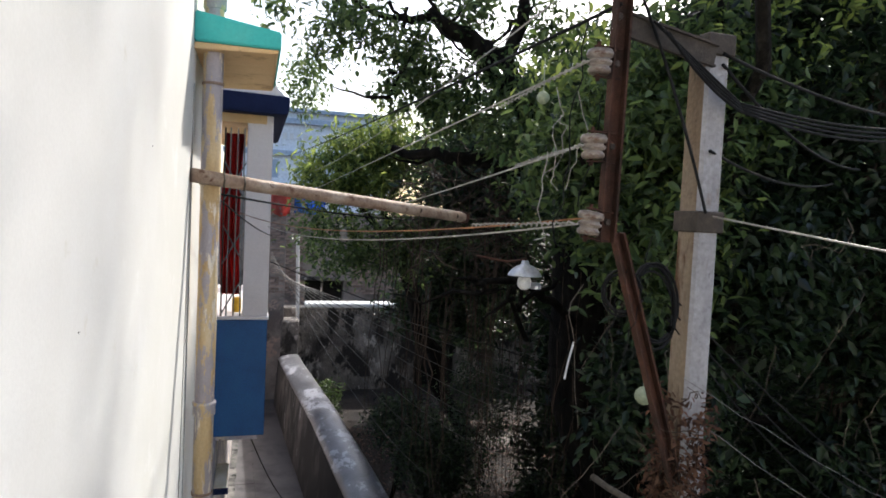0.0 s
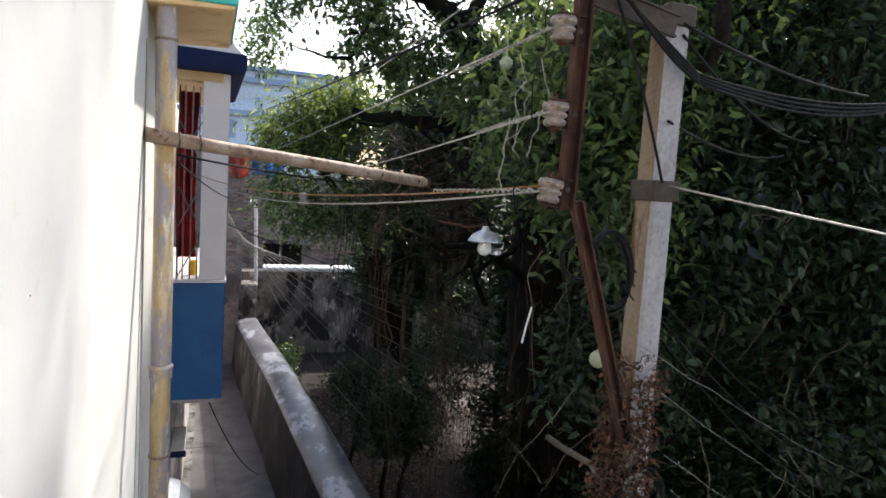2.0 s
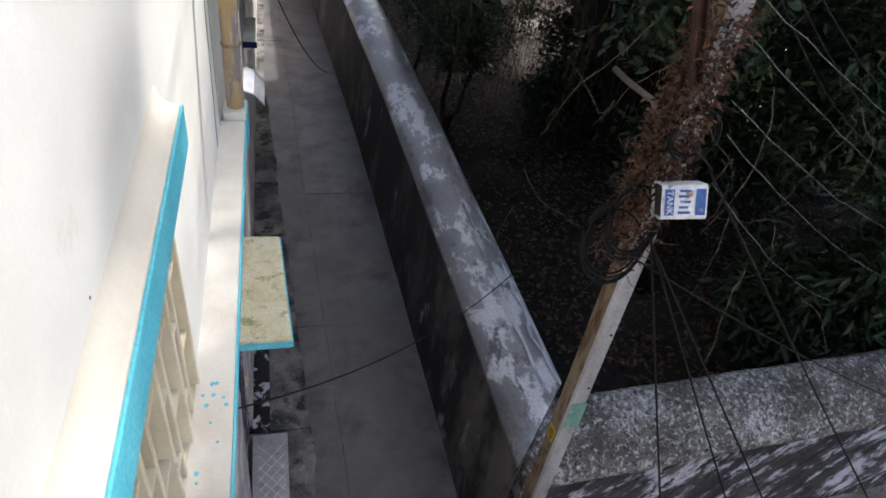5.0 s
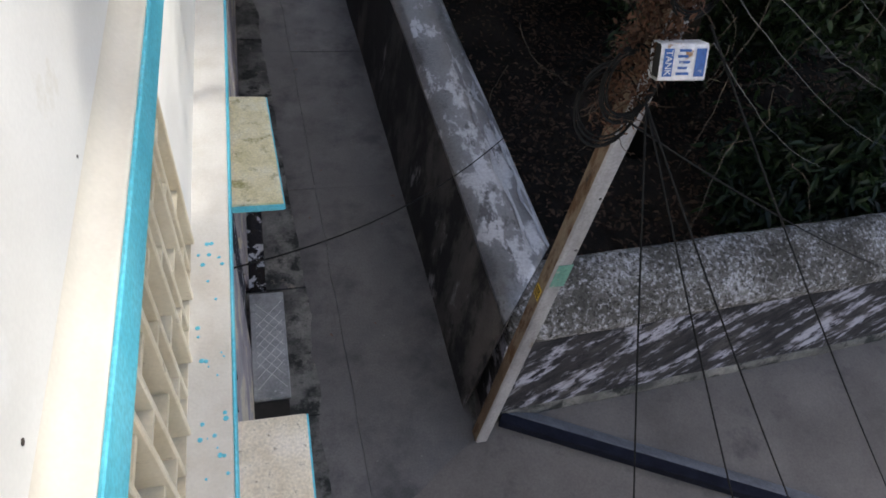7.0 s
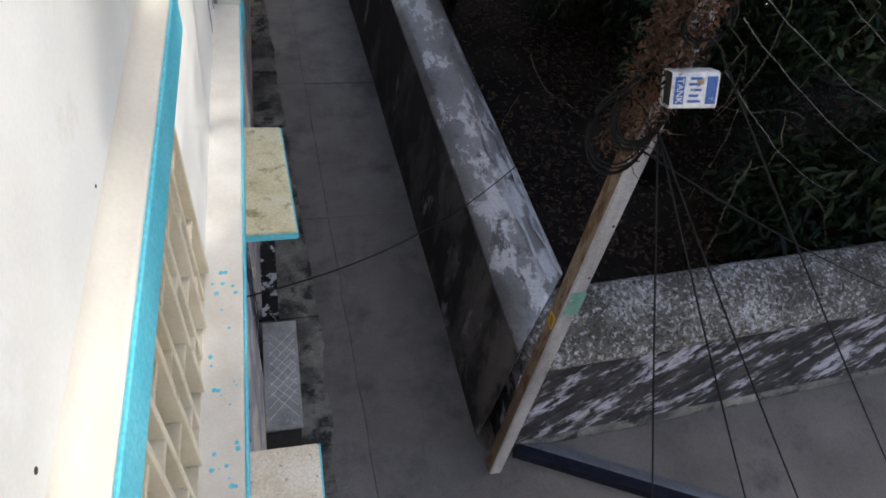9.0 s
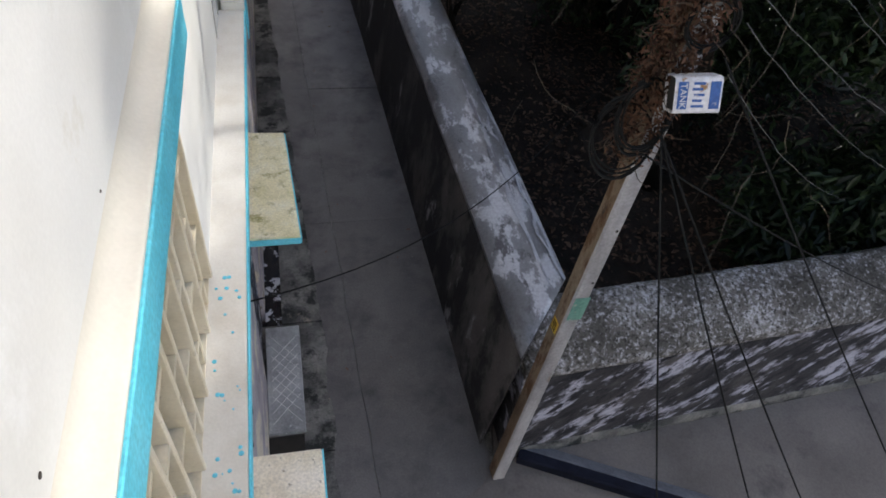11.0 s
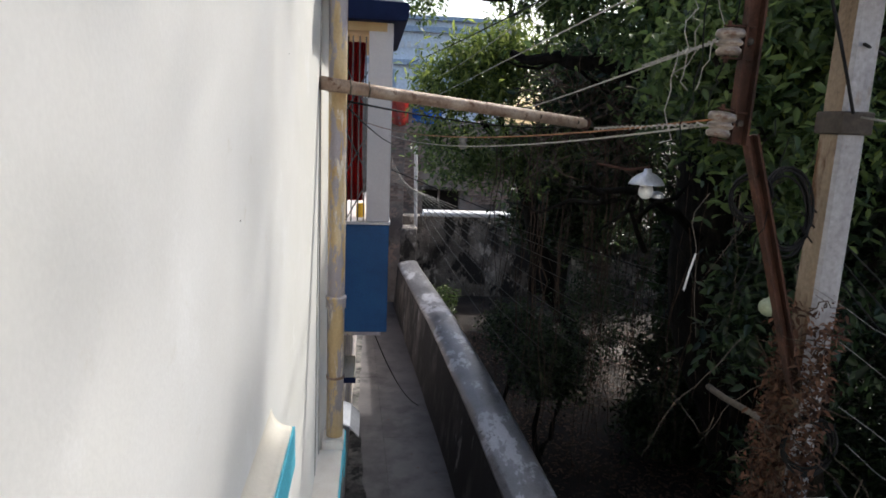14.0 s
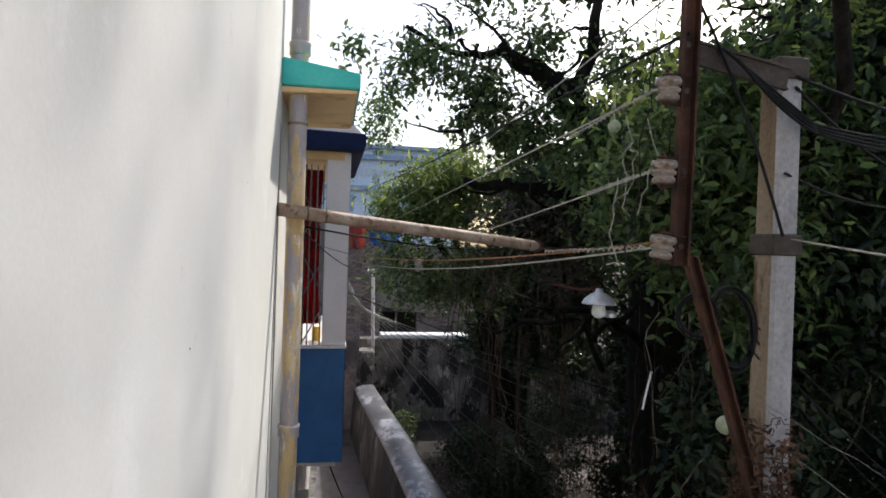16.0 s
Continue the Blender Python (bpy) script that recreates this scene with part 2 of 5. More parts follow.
M_BRICK = mat("old brick", [(0.17, 0.12, 0.10), (0.27, 0.20, 0.17), (0.36, 0.275, 0.24)], 0.95, scale=4, fine=40, bump=0.4, vary=0.35)
M_MORTAR = mat("crumbling mortar", [(0.12, 0.10, 0.092), (0.24, 0.205, 0.185), (0.34, 0.295, 0.265)], 0.95, scale=1.2, fine=30, bump=0.5, spots=((0.36, 0.26, 0.22), 1.6, 0.56, 0.62), more=((0.05, 0.043, 0.038), 2.0, 0.58, 0.66))
M_OLDWALL = mat("blackened old plaster", [(0.05, 0.045, 0.04), (0.20, 0.175, 0.155), (0.44, 0.39, 0.345)], 0.95, scale=0.9, fine=24, bump=0.7, dist=0.012, stretch=(1, 1, 0.6), spots=((0.50, 0.45, 0.40), 2.6, 0.56, 0.62), more=((0.030, 0.027, 0.024), 1.6, 0.51, 0.57), grain=0.3)
M_WHITE = mat("white paint", [(0.68, 0.68, 0.68), (0.80, 0.80, 0.79)], 0.6, scale=3, fine=60, bump=0.05)
M_FARBLDG = mat("pale blue wash", [(0.70, 0.74, 0.80), (0.78, 0.81, 0.85)], 0.8, scale=0.4, fine=6, bump=0.02)
M_FARTRIM = mat("slate blue trim", [(0.34, 0.42, 0.54), (0.42, 0.50, 0.60)], 0.8, scale=1, fine=8, bump=0.02)
# near-black, so the shade of rooms and openings is in the colour
M_DARK = mat("near-black unlit interior", [(0.012, 0.011, 0.010), (0.025, 0.022, 0.02)], 0.9, scale=2, fine=20, bump=0.1)
# soil taken down to near-black: the deep shade under trees is in its colour
M_SOIL = mat("near-black litter soil", [(0.008, 0.006, 0.005), (0.020, 0.015, 0.012), (0.042, 0.032, 0.026)], 0.95, scale=1.4, fine=35, bump=0.7, dist=0.012, spots=((0.08, 0.06, 0.05), 5, 0.64, 0.72))
# paler than the soil: the light on the garden ground is in this colour
M_LITPAD = mat("pale earth painted as sunlit", [(0.10, 0.09, 0.082), (0.16, 0.147, 0.135)], 0.95, scale=1.5, fine=35, bump=0.4)
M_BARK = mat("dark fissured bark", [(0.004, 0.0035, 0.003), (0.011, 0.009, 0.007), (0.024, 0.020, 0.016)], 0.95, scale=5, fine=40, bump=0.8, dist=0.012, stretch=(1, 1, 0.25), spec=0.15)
M_TWIG = mat("dry brown creeper", [(0.028, 0.018, 0.012), (0.06, 0.04, 0.028), (0.10, 0.07, 0.05)], 0.9, scale=12, fine=80, bump=0.2)
M_STRAW = mat("bleached vine", [(0.06, 0.048, 0.035), (0.13, 0.105, 0.078)], 0.9, scale=12, fine=80, bump=0.2)
M_ALU = mat("bare aluminium strand", [(0.20, 0.19, 0.17), (0.36, 0.345, 0.31)], 0.5, metal=0.0, scale=20, fine=90, bump=0.1)
M_CABLE = mat("black cable sheath", [(0.006, 0.006, 0.006), (0.014, 0.014, 0.015)], 0.8, spec=0.15, scale=20, fine=90, bump=0.05)
M_GREYCABLE = mat("grey weathered cable", [(0.10, 0.10, 0.10), (0.19, 0.187, 0.18)], 0.5, scale=20, fine=90, bump=0.05)
M_COPPER = mat("rusty wire", [(0.20, 0.09, 0.04), (0.32, 0.15, 0.07)], 0.6, metal=0.3, scale=20, fine=90, bump=0.05)
M_TIN = mat("rusting white tin", [(0.52, 0.52, 0.56), (0.70, 0.70, 0.74)], 0.4, metal=0.0, scale=6, fine=60, bump=0.06, spots=((0.30, 0.16, 0.07), 16, 0.60, 0.66), more=((0.10, 0.05, 0.03), 26, 0.66, 0.70))
M_TINBLUE = mat("printed blue", [(0.015, 0.07, 0.26), (0.03, 0.11, 0.34)], 0.4, scale=8, fine=60, bump=0.03, spots=((0.35, 0.36, 0.42), 12, 0.64, 0.70))
M_SHADE = mat("enamelled steel shade", [(0.42, 0.43, 0.46), (0.60, 0.61, 0.64)], 0.3, metal=0.5, scale=8, fine=60, bump=0.08)
M_BULB = mat("frosted white bulb", [(0.72, 0.72, 0.70), (0.80, 0.80, 0.78)], 0.3, scale=8, fine=60, bump=0.0)
M_FRUIT = mat("pale green fruit rind", [(0.20, 0.24, 0.15), (0.32, 0.35, 0.25)], 0.55, scale=9, fine=60, bump=0.1)
M_GALV = mat("galvanised sheet", [(0.30, 0.32, 0.36), (0.46, 0.48, 0.52)], 0.45, metal=0.5, scale=5, fine=50, bump=0.1)
M_YELLOW = mat("yellow tag paint", [(0.55, 0.33, 0.02), (0.70, 0.45, 0.04)], 0.6, scale=15, fine=80, bump=0.1)
M_GREEN = mat("faded green paint", [(0.07, 0.19, 0.16), (0.13, 0.27, 0.23)], 0.7, scale=15, fine=80, bump=0.2, spots=((0.32, 0.30, 0.26), 12, 0.56, 0.64))
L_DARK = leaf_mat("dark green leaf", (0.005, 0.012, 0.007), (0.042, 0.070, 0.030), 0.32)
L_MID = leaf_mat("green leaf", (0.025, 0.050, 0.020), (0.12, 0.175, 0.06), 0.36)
L_LIGHT = leaf_mat("yellow-green leaf", (0.05, 0.085, 0.025), (0.22, 0.28, 0.075))
L_DRY = leaf_mat("fallen dry leaf", (0.010, 0.006, 0.004), (0.15, 0.10, 0.075), 0.6)
L_VINE = leaf_mat("withered creeper leaf", (0.030, 0.015, 0.009), (0.14, 0.08, 0.05), 0.8)

# ---- builders ----
ORIGIN = {}


def obj(name, bm, material, parent=None, label="", smooth=False):
    me = bpy.data.meshes.new(name)
    bm.normal_update()
    bm.to_mesh(me)
    bm.free()
    for m in material if isinstance(material, (list, tuple)) else [material]:
        me.materials.append(m)
    if smooth:
        for p in me.polygons:
            p.use_smooth = True
    ob = new(name, me)
    ORIGIN[ob] = Vector()
    if parent:
        ob.parent = parent
        ob.location = -ORIGIN[parent]
    if label:
        ob["label"] = label
    return ob


def part(name, bm, material, parent, label="", smooth=False):
    return obj(name, bm, material, parent, label, smooth)


def thing(name, at, label, category, group="", kind=""):
    e = new(name)
    e.location = at
    e.empty_display_size = 0.1
    ORIGIN[e] = Vector(at)
    return tagged(e, label, category, group, kind)


def box(x0, x1, y0, y1, z0, z1, bevel=0.0, bm=None, seg=1):
    own = bm is None
    bm = bm or bmesh.new()
    m = Matrix.LocRotScale(((x0 + x1) / 2, (y0 + y1) / 2, (z0 + z1) / 2), None, (abs(x1 - x0), abs(y1 - y0), abs(z1 - z0)))
    r = bmesh.ops.create_cube(bm, size=1, matrix=m)
    if bevel and own:
        bmesh.ops.bevel(bm, geom=bm.edges[:], offset=bevel, segments=seg, affect="EDGES")
    return bm


def prism(profile, ends, bevel=0.0):
    """A profile of (a, b) corners swept between two placing functions."""
    bm = bmesh.new()
    rings = [[bm.verts.new(f(a, b)) for a, b in profile] for f in ends]
    k = len(profile)
    for r0, r1 in zip(rings, rings[1:]):
        for i in range(k):
            bm.faces.new((r0[i], r0[(i + 1) % k], r1[(i + 1) % k], r1[i]))
    bm.faces.new(rings[0][::-1])
    bm.faces.new(rings[-1])
    bmesh.ops.recalc_face_normals(bm, faces=bm.faces[:])
    if bevel:
        bmesh.ops.bevel(bm, geom=bm.edges[:], offset=bevel, segments=2, affect="EDGES")
    return bm


def tube(points, radius, sides=6, bm=None, taper=None):
    """A round tube along points; radius may narrow to taper."""
    bm = bm or bmesh.new()
    pts = [Vector(p) for p in points]
    rings, k = [], len(pts)
    for i, p in enumerate(pts):
        d = (pts[min(i + 1, k - 1)] - pts[max(i - 1, 0)]).normalized()
        a = d.cross(Vector((0.31, 0.17, 0.93)) if abs(d.z) < 0.9 else Vector((1, 0.2, 0))).normalized()
        b = d.cross(a)
        r = radius if taper is None else radius + (taper - radius) * i / (k - 1)
        rings.append([bm.verts.new(p + r * (math.cos(2 * math.pi * j / sides) * a + math.sin(2 * math.pi * j / sides) * b)) for j in range(sides)])
    for r0, r1 in zip(rings, rings[1:]):
        for j in range(sides):
            bm.faces.new((r0[j], r0[(j + 1) % sides], r1[(j + 1) % sides], r1[j]))
    bm.faces.new(rings[0][::-1])
    bm.faces.new(rings[-1])
    return bm


def lathe(profile, at, sides=20, axis="z"):
    """A turned shape from (radius, height) pairs."""
    bm = bmesh.new()
    rings = []
    for r, h in profile:
        ring = []
        for j in range(sides):
            c, s = math.cos(2 * math.pi * j / sides), math.sin(2 * math.pi * j / sides)
            v = Vector((r * c, r * s, h)) if axis == "z" else Vector((r * c, h, r * s))
            ring.append(bm.verts.new(v + Vector(at)))
        rings.append(ring)
    for r0, r1 in zip(rings, rings[1:]):
        for j in range(sides):
            bm.faces.new((r0[j], r0[(j + 1) % sides], r1[(j + 1) % sides], r1[j]))
    bm.faces.new(rings[0][::-1])
    bm.faces.new(rings[-1])
    bmesh.ops.recalc_face_normals(bm, faces=bm.faces[:])
    return bm


def sag(a, b, drop, k=14, wob=0.0):
    a, b = Vector(a), Vector(b)
    out = []
    for i in range(k + 1):
        s = i / k
        p = a.lerp(b, s) - Vector((0, 0, drop * 4 * s * (1 - s)))
        if wob and 0 < i < k:
            p += Vector((rng.normal(), rng.normal(), rng.normal())) * wob
        out.append(p)
    return out


rng = np.random.default_rng(7)


def mesh_np(name, verts, faces, material, parent=None):
    """Triangles and quads from arrays."""
    me = bpy.data.meshes.new(name)
    me.vertices.add(len(verts))
    me.vertices.foreach_set("co", np.asarray(verts, np.float32).ravel())
    n, k = faces.shape
    me.loops.add(n * k)
    me.loops.foreach_set("vertex_index", faces.ravel().astype(np.int32))
    me.polygons.add(n)
    me.polygons.foreach_set("loop_start", np.arange(0, n * k, k, dtype=np.int32))
    me.materials.append(material)
    me.update(calc_edges=True)
    ob = new(name, me)
    ORIGIN[ob] = Vector()
    if parent:
        ob.parent = parent
        ob.location = -ORIGIN[parent]
    return ob


def leaf_arrays(pos, size, droop=0.3, flat=0.0, wide=0.42):
    """Folded pointed leaves at pos: six corners and four triangles each."""
    n = len(pos)
    d = rng.normal(size=(n, 3))
    d[:, 2] = d[:, 2] * (1 - flat) * 0.7 - droop
    d /= np.linalg.norm(d, axis=1)[:, None]
    up = rng.normal(size=(n, 3)) * (0.55 * (1 - flat) + 0.05) + (0, 0, 1)
    side = np.cross(d, up)
    side /= np.linalg.norm(side, axis=1)[:, None] + 1e-9
    nrm = np.cross(side, d)
    s = size * rng.uniform(0.6, 1.25, n)[:, None]
    w = s * wide * rng.uniform(0.8, 1.2, n)[:, None]
    def at(along, across, lift):
        return pos + d * s * along + side * w * across + nrm * s * lift
    v = np.stack([pos, at(0.30, 0.46, 0.07), at(0.68, 0.36, 0.04), at(1.0, 0.0, -0.12), at(0.68, -0.36, 0.04), at(0.30, -0.46, 0.07)], 1).reshape(-1, 3)
    base = np.arange(n)[:, None] * 6
    f = np.concatenate([base + (0, 1, 2), base + (0, 2, 3), base + (0, 3, 4), base + (0, 4, 5)], 1).reshape(-1, 3)
    return v, f


def clumps(blobs, per, spread):
    """Leaf places: blobs of (centre, radii, number of clumps), each clump of per leaves round a twig end."""
    out = []
    for c, r, k in blobs:
        u = rng.normal(size=(k, 3))
        u /= np.linalg.norm(u, axis=1)[:, None]
        ctr = np.array(c) + u * np.array(r) * rng.uniform(0.25, 1.0, (k, 1)) ** 0.6
        out.append((np.repeat(ctr, per, 0) + rng.normal(size=(k * per, 3)) * spread * rng.uniform(0.5, 1.3, (k, 1)).repeat(per, 0)))
    return np.concatenate(out)


def crown(parent, blobs, per, spread, size, material, droop=0.3, wide=0.42, label=""):
    v, f = leaf_arrays(clumps(blobs, per, spread), size, droop, 0.0, wide)
    ob = mesh_np("crown", v, f, material, parent)
    if label:
        ob["label"] = label
    return ob


def limb(bm, a, b, r0, r1, bend=0.25, k=7, sides=8):
    a, b = Vector(a), Vector(b)
    off = Vector(rng.normal(size=3)) * bend * (b - a).length * 0.5
    pts = []
    for i in range(k + 1):
        s = i / k
        pts.append(a.lerp(b, s) + off * 4 * s * (1 - s) * 0.5 + Vector(rng.normal(size=3)) * 0.02 * (b - a).length * (0 < i < k))
    tube(pts, r0, sides, bm, r1)
    return pts

# ---- ground, alley and walls ----
WX, LX, LE = -0.37, -0.352, -0.225  # upper and lower face of the house, edge of the ledge
bm = bmesh.new()
G = 60
vs = [[None] * (G + 1) for _ in range(G + 1)]
for i in range(G + 1):
    for j in range(G + 1):
        u, v = i / G * 2 - 1, j / G * 2 - 1
        x, y = 3 + 20 * u + 500 * u ** 7, 8 + 20 * v + 500 * v ** 7
        dips = 0.10 * noise.noise((x * 0.5, y * 0.5, 0)) + 0.05 * noise.noise((x * 1.7, y * 1.7, 3))
        vs[i][j] = bm.verts.new((x, y, -0.16 + dips * (x > 2.2 and y > 3.0)))
for i in range(G):
    for j in range(G):
        bm.faces.new((vs[i][j], vs[i + 1][j], vs[i + 1][j + 1], vs[i][j + 1]))
tagged(obj("ground", bm, M_SOIL, smooth=True), "dark garden soil under fallen leaves, with tree shade in its colour", "ground", kind="structure")

yb = bmesh.new()
edge_y = [(1.70, 2.6), (1.64, 2.2)] + [(1.62 - 0.155 * i + 0.03 * noise.noise((i * 0.9, 3, 8)), 2.15 - 0.105 * i + 0.03 * noise.noise((i * 1.3, 7, 2))) for i in range(1, 9)] + [(0.34, 1.1), (0.30, -8.0), (9.0, -8.0), (9.0, 2.6)]
for z, flip in ((0.012, False), (-0.3, True)):
    ring = [yb.verts.new((a, b, z)) for a, b in edge_y]
    yb.faces.new(ring[::-1] if flip else ring)
yb.verts.ensure_lookup_table()
for i in range(len(edge_y)):
    k = (i + 1) % len(edge_y)
    yb.faces.new([yb.verts[q] for q in (i, k, k + len(edge_y), i + len(edge_y))])
bmesh.ops.recalc_face_normals(yb, faces=yb.faces[:])
yard = obj("yard", yb, M_LOT)
tagged(yard, "dusty grey concrete yard before the low wall", "paving", kind="structure")


def wall_x(y):
    """Inner face of the boundary wall, which bows and closes in on the house."""
    return 1.76 - 0.048 * y + 0.076 * math.sin(math.pi * (max(y, 2.5) - 2.5) / 12.3)


pave = tagged(thing("pavement", (0.6, 6, 0), "worn grey cement paving of a narrow alley", "pavement", kind="structure"))
cuts = [-6.0, 5.38, 8.05, 10.8, 13.6, 16.4, 19.6]
for y0, y1 in zip(cuts, cuts[1:]):
    for s in (0, 1):
        j0, j1 = 0.64 - 0.0365 * y0, 0.64 - 0.0365 * y1
        g = 0.003
        k = int(5 * (y1 - y0))
        edge = [(j0 + (j1 - j0) * i / k + 0.022 * noise.noise(((y0 + (y1 - y0) * i / k) * 2.3, 4, 1)), y0 + g + (y1 - y0 - 2 * g) * i / k) for i in range(k + 1)]
        if s == 0:
            prof = [(-0.34, y0 + g)] + [(a - g, b) for a, b in edge] + [(-0.34, y1 - g)]
        else:
            prof = [(a + g, b) for a, b in edge] + [(wall_x(y1), y1 - g), (wall_x(y0) + (0.0 if y0 > -1 else -0.3), y0 + g)]
        lift = rng.uniform(-0.003, 0.003)
        slab = bmesh.new()
        top = [slab.verts.new((a, b, lift)) for a, b in prof]
        bot = [slab.verts.new((a, b, -0.15)) for a, b in prof]
        slab.faces.new(top)
        for i in range(len(prof)):
            slab.faces.new((top[i - 1], top[i], bot[i], bot[i - 1])[::-1])
        bmesh.ops.recalc_face_normals(slab, faces=slab.faces[:])
        part("slab", slab, M_FLOOR, pave)
bed = part("bedding", box(-0.3, 1.9, -6, 19.6, -0.25, -0.02), M_APRON, pave, "dark grit in the joints")

# mossy apron along the foot of the house, in uneven lengths
# the pale spots paint reflections of the sky on the black water
M_WATER = mat("black drain water", [(0.004, 0.004, 0.006), (0.01, 0.01, 0.014)], 0.12, scale=4, fine=30, bump=0.1, spots=((0.42, 0.43, 0.47), 6, 0.55, 0.575))
tagged(obj("drain_water", box(LX + 0.001, -0.186, 3.975, 5.145, -0.2, 0.012, 0.002), M_WATER), "black water with painted pale sky reflections in an open drain", "drain", kind="structure")
apron = tagged(thing("apron", (0, 4, 0), "mossy broken cement apron along the house wall", "apron", kind="structure"))
ya = [-6, -2.2, 0.4, 2.55, 3.97, 5.15, 6.1, 8.3, 11.0, 14.0, 19.0]
for y0, y1 in zip(ya, ya[1:]):
    b = box(-0.185 if y0 == 3.97 else LX - 0.1, 0.235, y0 + 0.006, y1 - 0.006, -0.2, 0.02 + rng.uniform(-0.008, 0.012))
    bmesh.ops.subdivide_edges(b, edges=[e for e in b.edges if e.calc_length() > 1], cuts=24)
    for v in b.verts:
        if v.co.x > 0:
            v.co.x = max(-0.22, v.co.x - 0.057 * max(0.0, v.co.y - 3.8))
            v.co.x += -0.012 + 0.045 * noise.noise((v.co.y * 2.3, 1, 2)) + 0.02 * noise.noise((v.co.y * 9, 4, 2))
    part("slab", b, M_APRON, apron)

# boundary wall, curving slightly down towards its far end, with a smooth sloped coping
wall = thing("boundary_wall", (2, 10, 0), "old cement boundary wall with a smooth grey coping", "wall", kind="structure")


def along(y, lift=0.0):
    def f(a, b):
        h = 1.0 - 0.02 * max(0, y - 13)
        yy = max(y, 2.42 + 1.15 * max(a, 0.0)) + 1e-4 * y
        wob = 0.012 * noise.noise((yy * 0.9, a * 3, b))
        return (wall_x(yy) + a + wob, yy, b * h if b > 0.2 else b)
    return f


ys = [2.42 + (19.2 - 2.42) * i / 40 for i in range(41)]
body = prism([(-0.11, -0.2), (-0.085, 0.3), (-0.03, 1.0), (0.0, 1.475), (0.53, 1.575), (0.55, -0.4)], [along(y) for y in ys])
part("masonry", body, M_WALLDARK, wall, "near-black cement face with paler streaks")
cop = prism([(-0.012, 1.478), (-0.004, 1.51), (0.07, 1.575), (0.30, 1.635), (0.50, 1.64), (0.56, 1.60), (0.555, 1.56)], [along(y) for y in ys])
part("coping", cop, M_COPING, wall, "smooth grey cement coping with pale patches", smooth=True)

# pale bluish strips that paint the skylight along the coping's outer side
ys2 = [2.95 + 0.1 * i for i in range(30)]
for n_s, (w0, off) in enumerate(((0.11, 0.0), (0.05, -0.17))):
    pale_strip = bmesh.new()
    prev = None
    for i, yy in enumerate(ys2):
        w = w0 * math.sin(math.pi * min(1, (i + 1) / 30)) ** 0.5 * (0.75 + 1.3 * noise.noise((yy * 2.7, n_s, 5))) + 0.006
        c = 0.545 + off
        quad = [pale_strip.verts.new(along(yy)(a, 1.652 - max(0.0, a - 0.50) * 0.75)) for a in (c - w, c)]
        if prev:
            pale_strip.faces.new((prev[0], prev[1], quad[1], quad[0])[::-1])
        prev = quad
    part("pale_strip", pale_strip, mat("pale skylit strip", [(0.24, 0.25, 0.28), (0.44, 0.45, 0.50)], 0.45, scale=5, fine=60, bump=0.2, stretch=(1.6, 0.3, 1), spots=((0.14, 0.14, 0.16), 7, 0.50, 0.58)), wall, "thin pale strip painting skylight on the coping")

# cross wall to the right of the pole
cross = thing("cross_wall", (4, 2.6, 0), "low wall with peeling limewash and lichen on its sloped top", "wall", kind="structure")


def across(x):
    def f(a, b):
        return (x, 2.40 + 0.055 * (x - 2) + a + 0.012 * noise.noise((x * 1.4, a * 4, b * 2)), b + (0.02 * noise.noise((x * 2, a, 7)) if b > 0.5 else 0))
    return f


xs = [1.72 + 0.2 * i for i in range(45)]
part("masonry", prism([(-0.13, -0.2), (-0.12, 0.12), (-0.04, 0.7), (0.03, 1.17), (0.58, 1.17), (0.58, -0.4)], [across(x) for x in xs]), M_PEEL, cross, "peeling white limewash over black grime")
part("coping", prism([(0.0, 1.172), (-0.005, 1.22), (0.02, 1.29), (0.30, 1.43), (0.55, 1.50), (0.62, 1.44), (0.62, 1.172)], [across(x) for x in xs]), M_MOSSTOP, cross, "lichen-covered sloping top", smooth=True)

part("foot", prism([(-0.16, -0.2), (-0.155, 0.06), (-0.13, 0.13), (-0.10, 0.135), (-0.10, -0.2)], [across(x) for x in xs]), M_APRON, cross, "bare grimy footing")

# painted kerb across the yard
kerb = thing("kerb", (2.6, 1.9, 0), "low navy-black painted kerb with a grey top", "kerb", kind="structure")
ka, kb = Vector((1.83, 2.19, 0)), Vector((5.8, 0.22, 0))
kd = (kb - ka).normalized()
kn = Vector((-kd.y, kd.x, 0))


def kerb_at(s):
    return lambda a, b: ka + kd * s + kn * a + Vector((0, 0, b))


L = (kb - ka).length
part("face", prism([(0.0, -0.1), (0.0, 0.115), (0.015, 0.125), (0.10, 0.12), (0.10, -0.1)], [kerb_at(L * i / 12) for i in range(13)]), M_BLACK, kerb)
part("top", prism([(0.101, -0.1), (0.101, 0.112), (0.12, 0.115), (0.22, 0.05), (0.25, 0.006), (0.25, -0.1)], [kerb_at(L * i / 12) for i in range(13)]), M_KERBTOP, kerb, "grey-blue cement ramp")

# ---- the house ----
W0, W1, S0, S1 = -1.3, 1.95, 3.41, 4.455  # window opening
hb = box(-0.72, WX, -7, W0, 3.3, 10.5)
box(-0.72, WX, W1, 6.2, 3.3, 10.5, bm=hb)
box(-0.72, WX, W0, W1, S1, 10.5, bm=hb)
house = tagged(obj("house_wall", hb, M_WALL), "cream limewashed upper wall of the house", "wall", kind="structure")
part("room_back", box(-2.2, -2.1, -7, 6.2, 3.3, 10.5), M_DARK, house, "room behind the window, painted near-black for its shade")
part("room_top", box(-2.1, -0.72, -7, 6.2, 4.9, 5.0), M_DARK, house)
